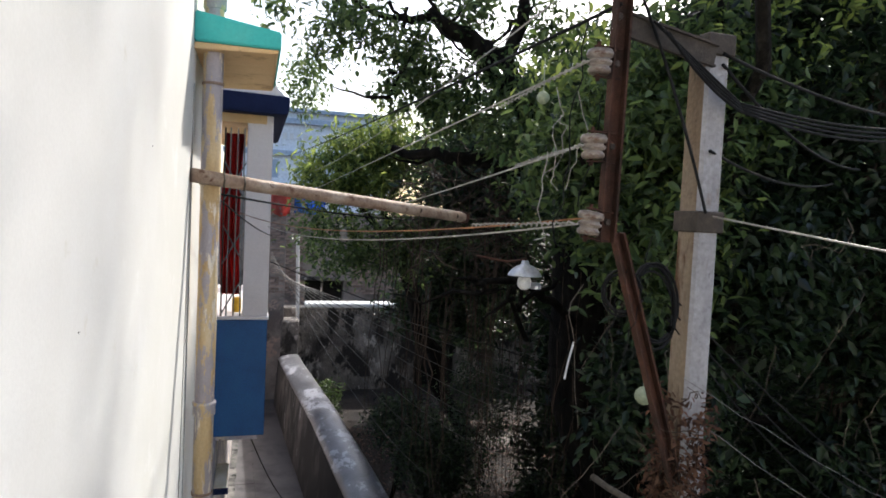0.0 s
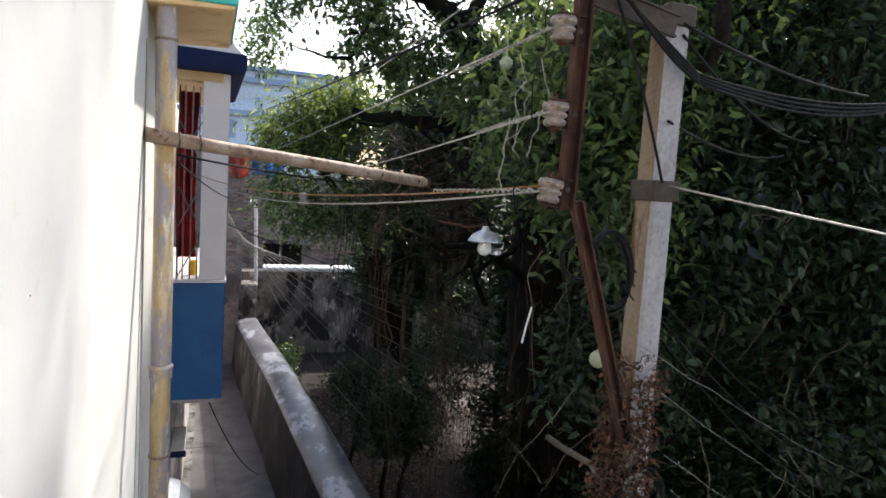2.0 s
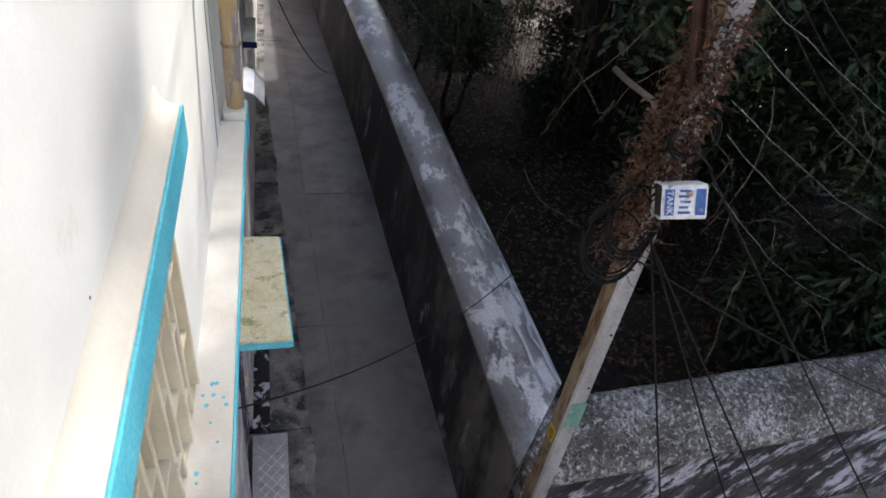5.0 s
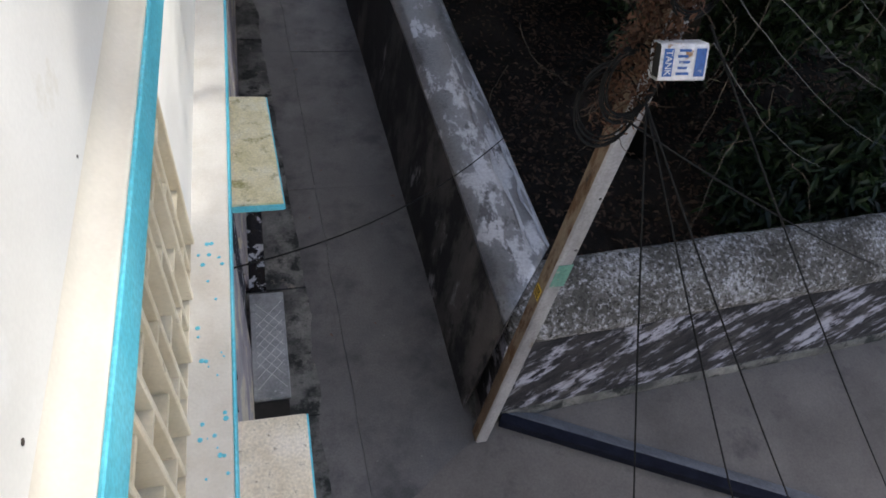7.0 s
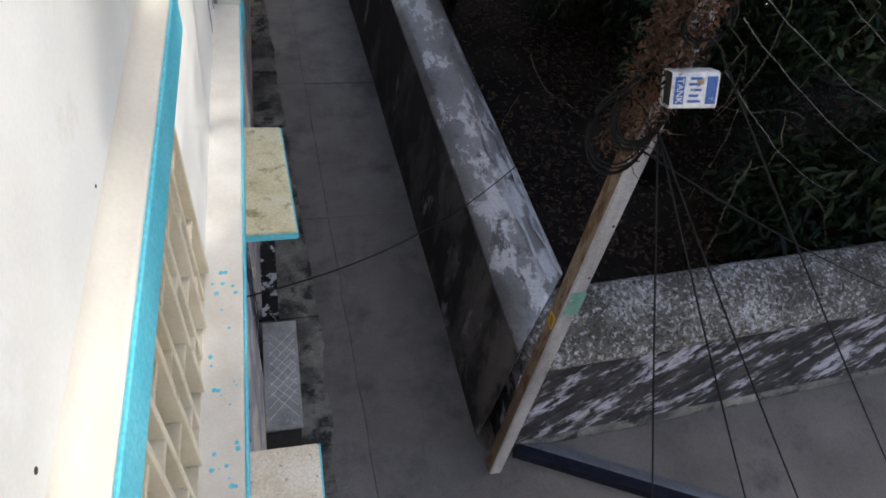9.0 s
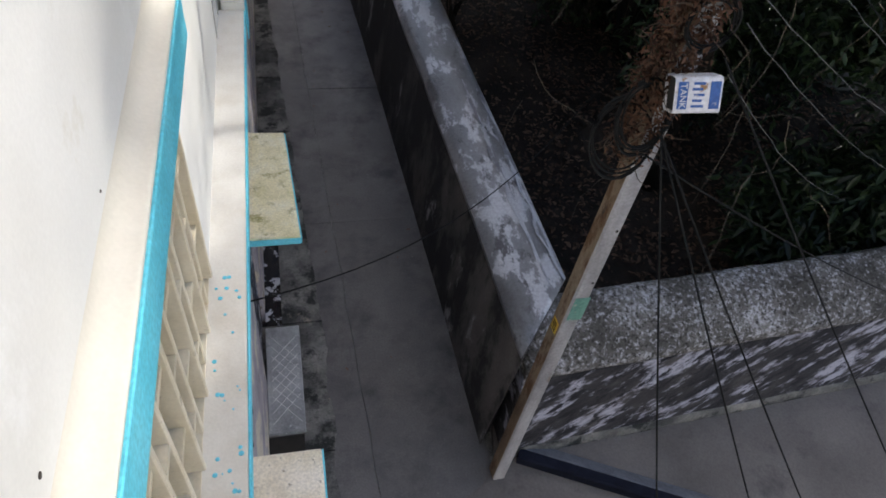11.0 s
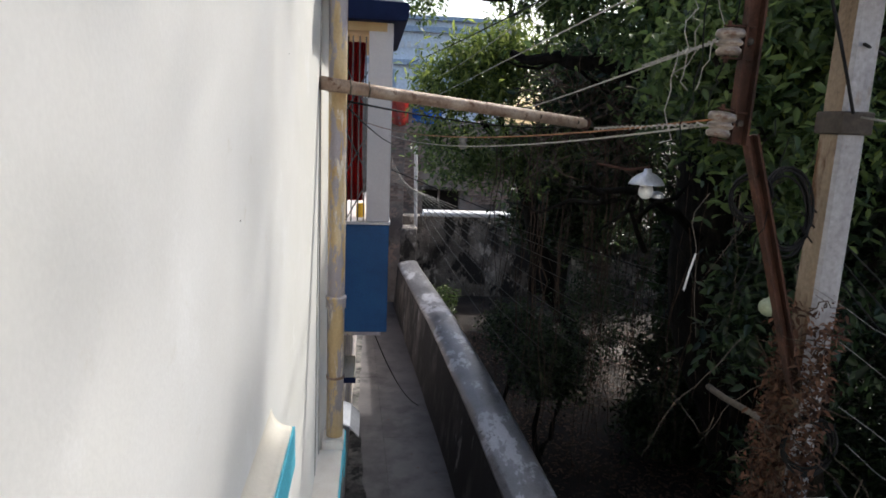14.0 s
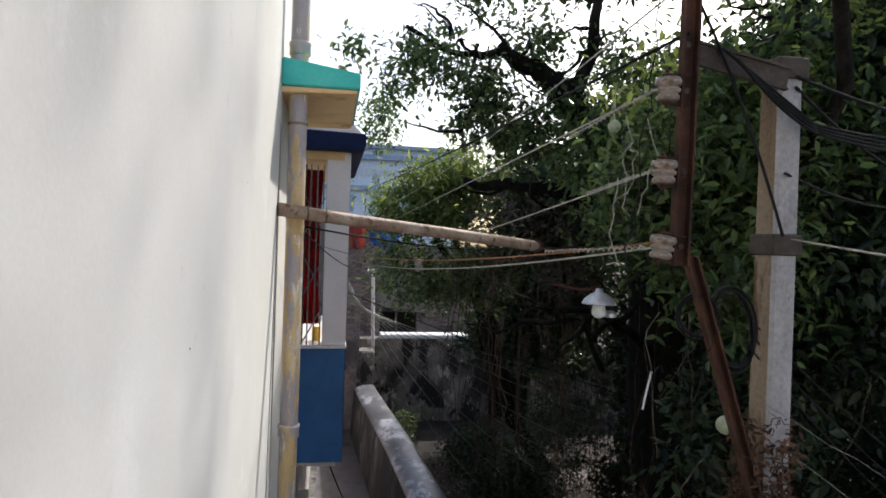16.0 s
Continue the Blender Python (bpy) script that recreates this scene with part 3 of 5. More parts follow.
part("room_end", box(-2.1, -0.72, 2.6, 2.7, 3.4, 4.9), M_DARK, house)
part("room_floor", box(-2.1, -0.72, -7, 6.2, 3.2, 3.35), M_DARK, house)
part("roof", box(-2.3, WX + 0.05, -7.1, 6.25, 10.5, 10.7, 0.01), M_WALL, house)
lower = tagged(obj("house_base_wall", box(-0.7, LX, -7, 3.28, -0.2, 3.30), M_LOWER), "stained lavender plaster of the ground floor wall", "wall", kind="structure")
part("wall_piece", box(-0.7, LX, 4.12, 6.2, -0.2, 3.30), M_LOWER, lower)
part("lintel", box(-0.7, LX, 3.28, 4.12, 2.0, 3.30), M_LOWER, lower)
part("inner_wall", box(-2.2, -2.1, -7, 6.2, -0.2, 3.3), M_DARK, lower)
dr = thing("door_1", (-0.4, 3.7, 0.02), "navy door with scuffed white paint marks", "door", kind="structure")
part("leaf", box(-0.43, -0.385, 3.29, 4.11, 0.02, 1.99, 0.004), mat("scuffed navy door", [(0.010, 0.013, 0.03), (0.022, 0.026, 0.05)], 0.6, scale=4, fine=60, bump=0.1, spots=((0.62, 0.62, 0.66), 7, 0.56, 0.585)), dr)
for y in (3.30, 4.07):
    part("jamb", box(-0.45, -0.362, y - 0.012, y + 0.05, 0.02, 1.99, 0.004), M_LOWER, dr)

# ledge with a turquoise lip, ending in a small block under the drainpipe
ledge = thing("ledge", (-0.3, 1, 3.36), "cream ledge with a turquoise lip and paint drops", "ledge", kind="structure")
part("slab", box(WX - 0.02, LE + 0.012, -7, 4.12, 3.31, 3.40, 0.006, seg=2), M_CREAM, ledge)
part("lip", box(LE + 0.013, LE + 0.024, -7, 4.12, 3.335, 3.399, 0.003), M_CYAN, ledge, "turquoise painted lip")
part("end_block", box(WX + 0.02, LE + 0.02, 4.122, 4.34, 3.30, 3.46, 0.012, seg=2), M_CREAM, ledge, "chipped cream cement block")
part("end_stripe", box(LE + 0.021, LE + 0.03, 4.13, 4.33, 3.18, 3.44, 0.003), M_CYAN, ledge)
for k in range(34):
    y = float(rng.choice([0.75, 0.95, 1.35, 1.8])) + rng.normal() * 0.1
    x = rng.uniform(WX + 0.03, LE - 0.005)
    r = rng.uniform(0.003, 0.011)
    part("paint_drop", lathe([(r, 0), (r * 0.9, 0.0015), (r * 0.3, 0.002)], (x, y, 3.4), 9), M_CYAN, ledge)

# projecting band over the window, turquoise on its edge
band = thing("window_hood", (-0.33, 0.4, 4.6), "cream moulded hood over the window with a turquoise edge", "hood", kind="structure")


def run(y):
    return lambda a, b: (a, y, b)


hy = [-1.9, -1.0, 0.0, 1.0, 1.9, 2.03, 2.07]
cove = [(WX + 0.066 * (1 - math.cos(a)) - 0.001, 4.690 - 0.088 * math.sin(a) ** 0.8) for a in [math.pi / 2 * i / 10 for i in range(11)]]
pr = [(WX - 0.02, 4.45), (WX - 0.02, 4.70)] + cove + [(-0.300, 4.598), (-0.300, 4.45)]
part("moulding", prism(pr, [run(y) for y in hy]), M_HOOD, band, smooth=True)
part("edge", prism([(-0.299, 4.452), (-0.299, 4.597), (-0.293, 4.600), (-0.290, 4.596), (-0.290, 4.452)], [run(y) for y in hy]), M_CYAN, band, "turquoise painted edge")
part("end_face", box(-0.345, -0.291, 2.071, 2.078, 4.455, 4.597, 0.002), M_CYAN, band)

for y, z, r in ((0.47, 4.72, 0.006), (1.07, 4.70, 0.004), (1.6, 5.4, 0.002), (2.6, 5.9, 0.002)):
    b = lathe([(r, -0.004), (r, 0.0012), (r * 0.6, 0.002)], (0, 0, 0), 9)
    b.transform(pose(WX, y, z, 0, 90, 0))
    tagged(obj("nail_mark", b, M_DARKIRON), "small dark nail mark in the plaster", "nail mark", "nail marks in the wall")

# lattice of deep fins in the window
win = thing("window_1", (WX, 0.4, 3.45), "beige lattice window with deep fins", "window", kind="structure")
fins = [W0 + 0.06 + 0.142 * i for i in range(23)]
for i, y in enumerate(fins):
    part("fin", box(-0.50, WX + 0.020 - 0.012 * (i % 2), y - 0.011, y + 0.011, S0 + 0.006, S1 - 0.004, 0.004), M_GRILLE, win)
for i, (y0, y1) in enumerate(zip(fins, fins[1:])):
    for k in range(4):
        z = S0 + 0.16 + 0.36 * k + (0.17 if i % 2 else 0)
        if z < S1 - 0.05:
            part("cross_fin", box(-0.49, WX + 0.004, y0 + 0.0115, y1 - 0.0115, z - 0.011, z + 0.011), M_GRILLE, win)
part("sill", box(-0.52, WX + 0.004, W0, W1, S0 - 0.005, S0 + 0.005), M_GRILLE, win)
part("jamb", box(-0.52, WX + 0.006, W1 - 0.03, W1 - 0.001, S0 + 0.006, S1, 0.003), M_CREAM, win)
# a near-black sheet behind the fins paints the shade of the room
part("shutter", box(-0.62, -0.60, W0, W1, S0, S1), M_DARK, win, "near-black sheet painting the shade behind the lattice")


def canopy(y0, y1, out, z, m, label, taper=0.0):
    c = thing("door_canopy", (0, (y0 + y1) / 2, z), label, "canopy", "canopies over the doors")
    def skew(y, dx=0.0):
        return lambda a, b: (a + (dx - taper * (y - y0) / (y1 - y0)) * (a > -0.2), y, b)
    part("slab", prism([(LX, z - 0.07), (LX, z + 0.012), (out - 0.02, z), (out, z - 0.006), (out, z - 0.07)], [skew(y) for y in (y0 + 0.006, (y0 + y1) / 2, y1)], 0.004), m, c)
    part("lip", prism([(out + 0.0005, z - 0.068), (out + 0.0005, z - 0.008), (out + 0.010, z - 0.010), (out + 0.010, z - 0.068)], [skew(y) for y in (y0, y1)], 0.002), M_CYAN, c, "turquoise painted lip")
    part("lip", box(LX, out, y0 - 0.006, y0 + 0.004, z - 0.068, z - 0.012, 0.002), M_CYAN, c, "turquoise painted lip")
    return c


canopy(3.15, 4.30, 0.045, 2.24, M_CANOPY, "yellowed mossy concrete canopy with turquoise lip over a door", 0.065)
canopy(-0.2, 1.58, 0.063, 2.24, M_CANOPY2, "weathered cream concrete canopy with black specks over a door")

step = thing("door_step", (-0.19, 3.3, 0.03), "pale cement step with a scored diamond grid by the door", "step")
part("tread", box(LX + 0.002, -0.02, 2.745, 3.90, 0.03, 0.095, 0.008), mat("pale worn cement", [(0.20, 0.21, 0.22), (0.30, 0.31, 0.32), (0.38, 0.39, 0.40)], 0.7, scale=3, fine=60, bump=0.3, spots=((0.13, 0.135, 0.14), 5, 0.55, 0.66), more=((0.45, 0.46, 0.47), 14, 0.60, 0.66)), step)
for k in range(-3, 11):
    for sgn in (1, -1):
        a0, b0 = Vector((LX + 0.05, 2.84 + 0.11 * k + (0 if sgn > 0 else 0.28), 0.0955)), Vector((-0.05, 2.84 + 0.11 * k + (0.28 if sgn > 0 else 0), 0.0955))
        if min(a0.y, b0.y) > 2.78 and max(a0.y, b0.y) < 3.87:
            part("groove", tube([a0, b0], 0.0022, 4), M_WHITE, step, "pale scored line")
# no hole here: a thin near-black slab paints its shade
tagged(obj("drain_opening_shade", box(LX + 0.002, -0.04, 2.58, 2.735, 0.034, 0.046, 0.003), M_DARK), "near-black slab painting the shade in a drain opening beside the step", "drain")

# upper hood beyond the drainpipe
hood = thing("roof_hood", (-0.1, 4.7, 6.6), "sea-green edged concrete hood with an ochre underside", "hood")
part("slab", prism([(WX, 6.640), (WX, 6.815), (0.12, 6.742), (0.12, 6.640)], [run(y) for y in (4.08, 4.7, 5.44)], 0.008), M_TEAL, hood)
part("soffit", prism([(WX, 6.60), (WX, 6.638), (0.108, 6.638), (0.095, 6.615)], [run(y) for y in (4.10, 5.42)], 0.004), M_SOFFIT, hood, "ochre stained underside, lightened for bounced light")

# drainpipe
pipe = thing("drainpipe", (-0.26, 4.22, 3.46), "flaking ochre-painted drainpipe on the house corner", "drainpipe")
part("pipe", tube([(-0.270, 4.22, 3.462), (-0.268, 4.22, 5.2), (-0.270, 4.22, 7.0), (-0.268, 4.22, 9.6)], 0.058, 18), M_PIPE, pipe, smooth=True)
for z in (4.43, 6.9, 8.3):
    part("collar", lathe([(0.059, -0.04), (0.067, -0.035), (0.067, 0.02), (0.071, 0.03), (0.071, 0.045), (0.059, 0.05)], (-0.269, 4.22, z), 18), M_PIPE, pipe, smooth=True)
for z in (6.42, 5.82, 3.9):
    part("strap", lathe([(0.059, -0.008), (0.064, -0.008), (0.064, 0.008), (0.059, 0.008)], (-0.269, 4.22, z), 18), M_BAR, pipe, "binding wire strap")

bar = thing("iron_tube", (-0.25, 4.15, 5.83), "rusty painted iron tube reaching out over the alley", "tube")
part("tube", tube([(-0.36, 4.02, 5.86), (0.0, 4.22, 5.825), (0.8, 4.52, 5.755), (1.56, 4.85, 5.685)], 0.042, 16), M_BAR, bar, smooth=True)
for s in (0.08, 0.14, 0.78, 0.95):
    c = Vector((-0.36, 4.02, 5.86)).lerp(Vector((1.56, 4.85, 5.685)), s)
    part("binding", tube([c + Vector((0.02, 0.008, 0.045)), c + Vector((0.028, -0.042, 0.0)), c + Vector((0.02, 0.0, -0.047))], 0.006, 5), M_STRAW, bar, "twisted tie wire")
part("end_cap", lathe([(0.043, -0.04), (0.047, -0.035), (0.047, 0.02), (0.03, 0.03)], (1.56, 4.86, 5.685), 14, "y"), M_RUST, bar)

# ---- neighbour's balcony house ----
nb = thing("neighbour_house", (-1, 9, 0), "house with a blue balcony parapet and navy roof slab", "house")
part("parapet", box(-0.9, 0.176, 8.0, 11.2, 2.94, 4.345, 0.01), M_BLUE, nb, "royal blue painted parapet")
part("sill", box(-0.9, 0.19, 7.985, 11.2, 4.346, 4.38, 0.005), M_COLUMN, nb)
part("column", box(-0.115, 0.176, 8.01, 8.30, 4.381, 6.76, 0.01), M_COLUMN, nb, "pale lilac column")
part("column", box(-0.115, 0.176, 10.9, 11.19, 4.381, 6.76, 0.01), M_COLUMN, nb, "pale lilac column")
part("roof_slab", prism([(-0.9, 6.762), (-0.9, 7.0), (0.33, 6.97), (0.35, 6.95), (0.34, 6.80), (0.31, 6.762)], [run(y) for y in (7.8, 9.5, 11.4)], 0.012), M_NAVY, nb, "navy painted roof slab")
part("parapet_cap", prism([(-0.9, 7.002), (-0.9, 7.18), (0.14, 7.15), (0.31, 6.985)], [run(y) for y in (7.95, 11.3)], 0.01), M_COLUMN, nb, "white weathered roof edge")
part("wall", box(-3.0, -0.95, 7.0, 11.2, -0.2, 7.0), M_COLUMN, nb)
part("wall", box(-2.0, LX - 0.02, 6.25, 19.0, -0.2, 2.9), M_LOWER, nb, "stained ground floor wall")
part("ceiling", box(-0.9, 0.1, 8.0, 11.2, 6.66, 6.76), M_SOFFIT, nb)
part("floor", box(-0.95, 0.1, 8.05, 11.2, 2.88, 2.938), M_LOWER, nb)
rail = part("railing", box(-0.37, -0.35, 8.06, 8.08, 4.38, 6.60), M_DARKIRON, nb, "dark iron window grille")
for x in (-0.30, -0.22, -0.145):
    part("rod", box(x - 0.008, x + 0.008, 8.06, 8.076, 4.38, 6.60), M_GREYCABLE, rail)
for z0, z1 in ((4.4, 4.85), (5.0, 5.45), (5.45, 5.0), (5.75, 6.2), (6.2, 5.75)):
    part("brace", tube([(-0.36, 8.055, z0), (-0.12, 8.055, z1)], 0.009, 5), M_GREYCABLE, rail)
cur = bmesh.new()
cv = []
for i in range(29):
    x = -0.38 + 0.22 * i / 28
    cv.append([cur.verts.new((x + 0.02 * math.sin(z * 2), 8.22 + 0.03 * math.sin(i * 1.25) + 0.02 * math.sin(z * 3 + i), z)) for z in (4.62, 5.0, 5.4, 5.8, 6.2, 6.55)])
for a, b in zip(cv, cv[1:]):
    for j in range(5):
        cur.faces.new((a[j], b[j], b[j + 1], a[j + 1]))
bmesh.ops.solidify(cur, geom=cur.faces[:], thickness=0.004)
tagged(obj("curtain", cur, M_RED, smooth=True), "red curtain hanging behind the balcony grille", "curtain")
tagged(obj("yellow_tin", lathe([(0.05, 0), (0.055, 0.01), (0.055, 0.16), (0.045, 0.18)], (-0.19, 8.4, 4.38), 14), M_YELLOW), "small yellow tin on the balcony sill", "tin")
c3 = thing("side_canopy", (-0.3, 8.0, 2.25), "small blue-edged canopy over a far door", "canopy", "canopies over the doors")
part("slab", box(LX - 0.02, -0.225, 7.75, 8.5, 2.38, 2.43, 0.006), M_CANOPY2, c3)
part("lip", box(LX - 0.02, -0.205, 7.735, 7.748, 2.35, 2.425, 0.004), M_NAVY, c3, "navy painted lip")
tagged(obj("tin_sheet", prism([(LX - 0.015, 2.16), (LX - 0.015, 2.175), (-0.25, 2.13), (-0.14, 2.0), (-0.14, 1.985), (-0.255, 2.115)], [run(y) for y in (7.0, 7.3, 7.62)]), M_GALV), "bent galvanised sheet over a doorway", "sheet")

# ---- far end: old walls and houses ----
ow = thing("old_wall", (6, 21, 0), "blackened old plaster wall with an arched doorway", "wall", kind="structure")
part("masonry", box(0.6, 5.3, 21.0, 21.5, -0.2, 2.54, 0.03), M_OLDWALL, ow)
part("masonry", box(6.75, 15, 21.0, 21.5, -0.2, 2.2, 0.03), M_OLDWALL, ow)
part("cornice", box(1.62, 4.68, 20.85, 21.5, 2.55, 2.69, 0.03), M_WHITE, ow, "white cement cornice")
arch = bmesh.new()
ring = [(5.3, -0.2), (5.3, 1.5)] + [(6.025 - 0.72 * math.cos(a), 1.5 + 0.62 * math.sin(a)) for a in [math.pi * i / 12 for i in range(1, 12)]] + [(6.75, 1.5), (6.75, -0.2)]
for i in range(1, len(ring) - 2):
    (a, b), (c, d) = ring[i], ring[i + 1]
    v = [arch.verts.new(p) for p in ((a, 21.0, b), (c, 21.0, d), (c, 21.0, 2.5), (a, 21.0, 2.5), (a, 21.5, b), (c, 21.5, d), (c, 21.5, 2.5), (a, 21.5, 2.5))]
    for q in ((0, 1, 2, 3), (4, 7, 6, 5), (0, 4, 5, 1), (3, 2, 6, 7)):
        arch.faces.new([v[k] for k in q])
bmesh.ops.recalc_face_normals(arch, faces=arch.faces[:])
part("arch", arch, M_OLDWALL, ow)
part("tympanum", box(5.32, 6.73, 21.25, 21.3, 1.45, 2.2), M_MORTAR, ow, "grey infill under the arch")
part("door", box(5.3, 6.75, 21.4, 21.45, -0.2, 1.45), M_DARK, ow, "dark wooden door")
part("pier", box(0.83, 1.36, 19.6, 20.3, -0.2, 2.36, 0.05), M_OLDWALL, ow, "crumbling end pier")
tagged(obj("white_pipe", tube([(1.38, 20.7, 2.0), (1.29, 20.7, 4.87)], 0.055, 10), M_WHITE), "white plastic pipe standing by the old wall", "pipe")

bh = thing("brick_house", (4, 25, 0), "old unplastered brick house with a dark window", "house")
part("wall", box(0.2, 1.83, 24.3, 25, -0.2, 6.3), M_MORTAR, bh)
part("wall", box(3.25, 9.5, 24.3, 25, -0.2, 5.6), M_MORTAR, bh)
part("wall", box(1.83, 3.25, 24.3, 25, -0.2, 1.9), M_MORTAR, bh)
part("wall", box(1.83, 3.25, 24.3, 25, 3.05, 5.6), M_MORTAR, bh)
wn1 = part("window", box(1.83, 3.25, 24.7, 24.75, 1.9, 3.05), M_DARK, bh, "near-black sheet painting the shade in an open window")
part("frame", box(2.42, 2.5, 24.4, 24.46, 1.9, 3.05), M_OLDWALL, wn1)
part("lintel", box(1.6, 3.5, 24.22, 24.3, 3.05, 3.2, 0.02), M_OLDWALL, bh, "weathered stone lintel")
part("frame", box(1.83, 1.9, 24.4, 24.46, 1.9, 3.05), M_BARK, wn1)
tagged(obj("end_wall", box(-3, 0.9, 19.7, 20.1, -0.2, 6.2, 0.02), M_MORTAR), "dark brick wall closing the alley", "wall", kind="structure")

fb = thing("far_building", (5, 46, 0), "pale blue concrete building behind the trees", "building")
part("wall", box(-2, 9, 46, 56, -0.2, 12.2), M_FARBLDG, fb)
for z in (7.0, 9.2, 11.4):
    part("string_course", box(-2.2, 9.2, 45.7, 46, z, z + 0.35), M_FARTRIM, fb)
part("roof", box(-2.3, 9.3, 45.6, 56.2, 12.2, 12.45), M_FARTRIM, fb)
for i in range(16):
    part("vent", box(1.2 + 0.45 * i, 1.45 + 0.45 * i, 45.93, 45.99, 10.35, 10.75), M_WHITE, fb)
for x in (0.5, 2.6, 4.7):
    part("window", box(x, x + 0.9, 45.95, 45.99, 7.7, 8.9), M_FARTRIM, fb, "shut window")
tagged(obj("iron_post", tube([(1.75, 28, -0.2), (1.75, 28, 8.6)], 0.07, 8), M_FARTRIM), "thin blue iron post", "post")


def cloth(name, x0, x1, y, z0, z1, m, label):
    b = bmesh.new()
    g = [[b.verts.new((x0 + (x1 - x0) * i / 12, y + 0.05 * math.sin(i * 1.1 + j), z0 + (z1 - z0) * j / 5 + 0.03 * math.sin(i * 0.7))) for j in range(6)] for i in range(13)]
    for p, q in zip(g, g[1:]):
        for j in range(5):
            b.faces.new((p[j], q[j], q[j + 1], p[j + 1]))
    bmesh.ops.solidify(b, geom=b.faces[:], thickness=0.01)
    tagged(obj(name, b, m, smooth=True), label, "cloth")


cloth("hung_cloth", 0.42, 0.98, 19.64, 5.45, 6.2, M_PINK, "faded red cloth drying on a line")
cloth("hung_cloth", 1.35, 2.45, 24.24, 5.5, 6.05, M_CHECK, "blue checked cloth drying on a line")

# unseen house added behind the yard to cut skylight on the near alley
oh = thing("yard_house", (4, -9, 0), "plain cream house, unseen, added to block skylight", "house")
part("wall", box(-0.3, 11, -9.4, -8.1, -0.2, 8.5), M_WALL, oh)
part("roof", box(-0.4, 11.1, -9.5, -8.0, 8.5, 8.7), M_COPING, oh)

# ---- electric pole ----
ep = thing("electric_pole", (1.63, 2.13, 0), "weathered concrete electric pole with iron bands and dead creeper", "electric pole")
sh = bmesh.new()
lv = [(0.0, 1.10), (1.5, 1.06), (3.0, 1.03), (4.5, 1.0), (6.405, 0.95)]
rg = []
for z, k in lv:
    cx, cy, hx, hy2, ch = 1.635, 2.135, 0.052 * k, 0.062 * k, 0.012
    rg.append([sh.verts.new((cx + a, cy + b, z)) for a, b in ((-hx, -hy2 + ch), (-hx + ch, -hy2), (hx - ch, -hy2), (hx, -hy2 + ch), (hx, hy2 - ch), (hx - ch, hy2), (-hx + ch, hy2), (-hx, hy2 - ch))])
for a, b in zip(rg, rg[1:]):
    for j in range(8):
        f = sh.faces.new((a[j], a[(j + 1) % 8], b[(j + 1) % 8], b[j]))
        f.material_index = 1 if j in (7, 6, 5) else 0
sh.faces.new(rg[-1])
bmesh.ops.recalc_face_normals(sh, faces=sh.faces[:])
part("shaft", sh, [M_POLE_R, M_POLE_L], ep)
for z in (6.375, 5.718):
    part("band", box(1.635 - 0.062, 1.635 + 0.062, 2.135 - 0.072, 2.135 + 0.072, z - 0.04, z + 0.04, 0.005), M_DARKIRON, ep, "blackened iron band")
part("paint_patch", box(1.635 - 0.040, 1.635 + 0.056, 2.135 - 0.069, 2.135 - 0.0655, 2.5, 2.72), M_GREEN, ep, "faded green paint patch")
part("tag", box(1.635 - 0.058, 1.635 - 0.0550, 2.135 - 0.035, 2.135 + 0.035, 2.30, 2.41), M_YELLOW, ep, "yellow painted tag")
for k in range(4):
    part("tag_bar", box(1.635 - 0.0595, 1.635 - 0.0582, 2.135 - 0.028, 2.135 + 0.028, 2.315 + 0.023 * k, 2.325 + 0.023 * k), M_BLACK, ep)
# flat near-black discs paint the shade inside bolt holes
for z in (2.86, 4.95, 3.3):
    part("bolt_hole_shade", lathe([(0.009, -0.003), (0.009, 0.0)], (1.66, 2.135 - 0.064, z), 8, "y"), M_DARK, ep)

br = thing("steel_bracket", (1.19, 2.0, 5.6), "rusted steel channel bracket bolted to the electric pole", "bracket")


def channel(a, b, w=0.06, d=0.035):
    a, b = Vector(a), Vector(b)
    ax = (b - a).normalized()
    s = ax.cross(Vector((0, 1, 0))).normalized()
    n = ax.cross(s)
    prof = [(-w / 2, 0), (w / 2, 0), (w / 2, d), (w / 2 - 0.008, d), (w / 2 - 0.008, 0.008), (-w / 2 + 0.008, 0.008), (-w / 2 + 0.008, d), (-w / 2, d)]
    return prism(prof, [lambda p, q: a + s * p + n * q, lambda p, q: b + s * p + n * q])


part("upright", channel((1.165, 2.02, 5.63), (1.185, 2.02, 7.0)), M_RUST, br)
part("strut", channel((1.215, 2.03, 5.66), (1.545, 2.06, 4.72), 0.045), M_RUST, br)
part("arm", channel((1.2, 2.055, 6.395), (1.60, 2.06, 6.325), 0.085, 0.02), M_DARKIRON, br)
for z in (6.24, 5.96, 5.70, 6.40):
    part("bolt", lathe([(0.009, -0.02), (0.012, -0.018), (0.012, 0.0), (0.006, 0.004)], (1.168, 2.018, z), 8, "y"), M_DARKIRON, br)
insul = thing("shackle_insulator", (1.09, 2.0, 5.95), "brown-stained porcelain shackle insulator on the bracket", "insulator", "insulators on the bracket")
part("body", lathe([(0.02, -0.042), (0.034, -0.041), (0.039, -0.034), (0.039, -0.024), (0.032, -0.018), (0.031, -0.014), (0.041, -0.009), (0.042, 0.0), (0.034, 0.005), (0.033, 0.010), (0.044, 0.015), (0.046, 0.026), (0.041, 0.038), (0.02, 0.042)], (1.095, 2.0, 5.955), 20), M_PORC, insul, smooth=True)
part("strap", box(1.075, 1.175, 1.992, 2.008, 6.002, 6.008), M_RUST, insul, "rusted flat strap")
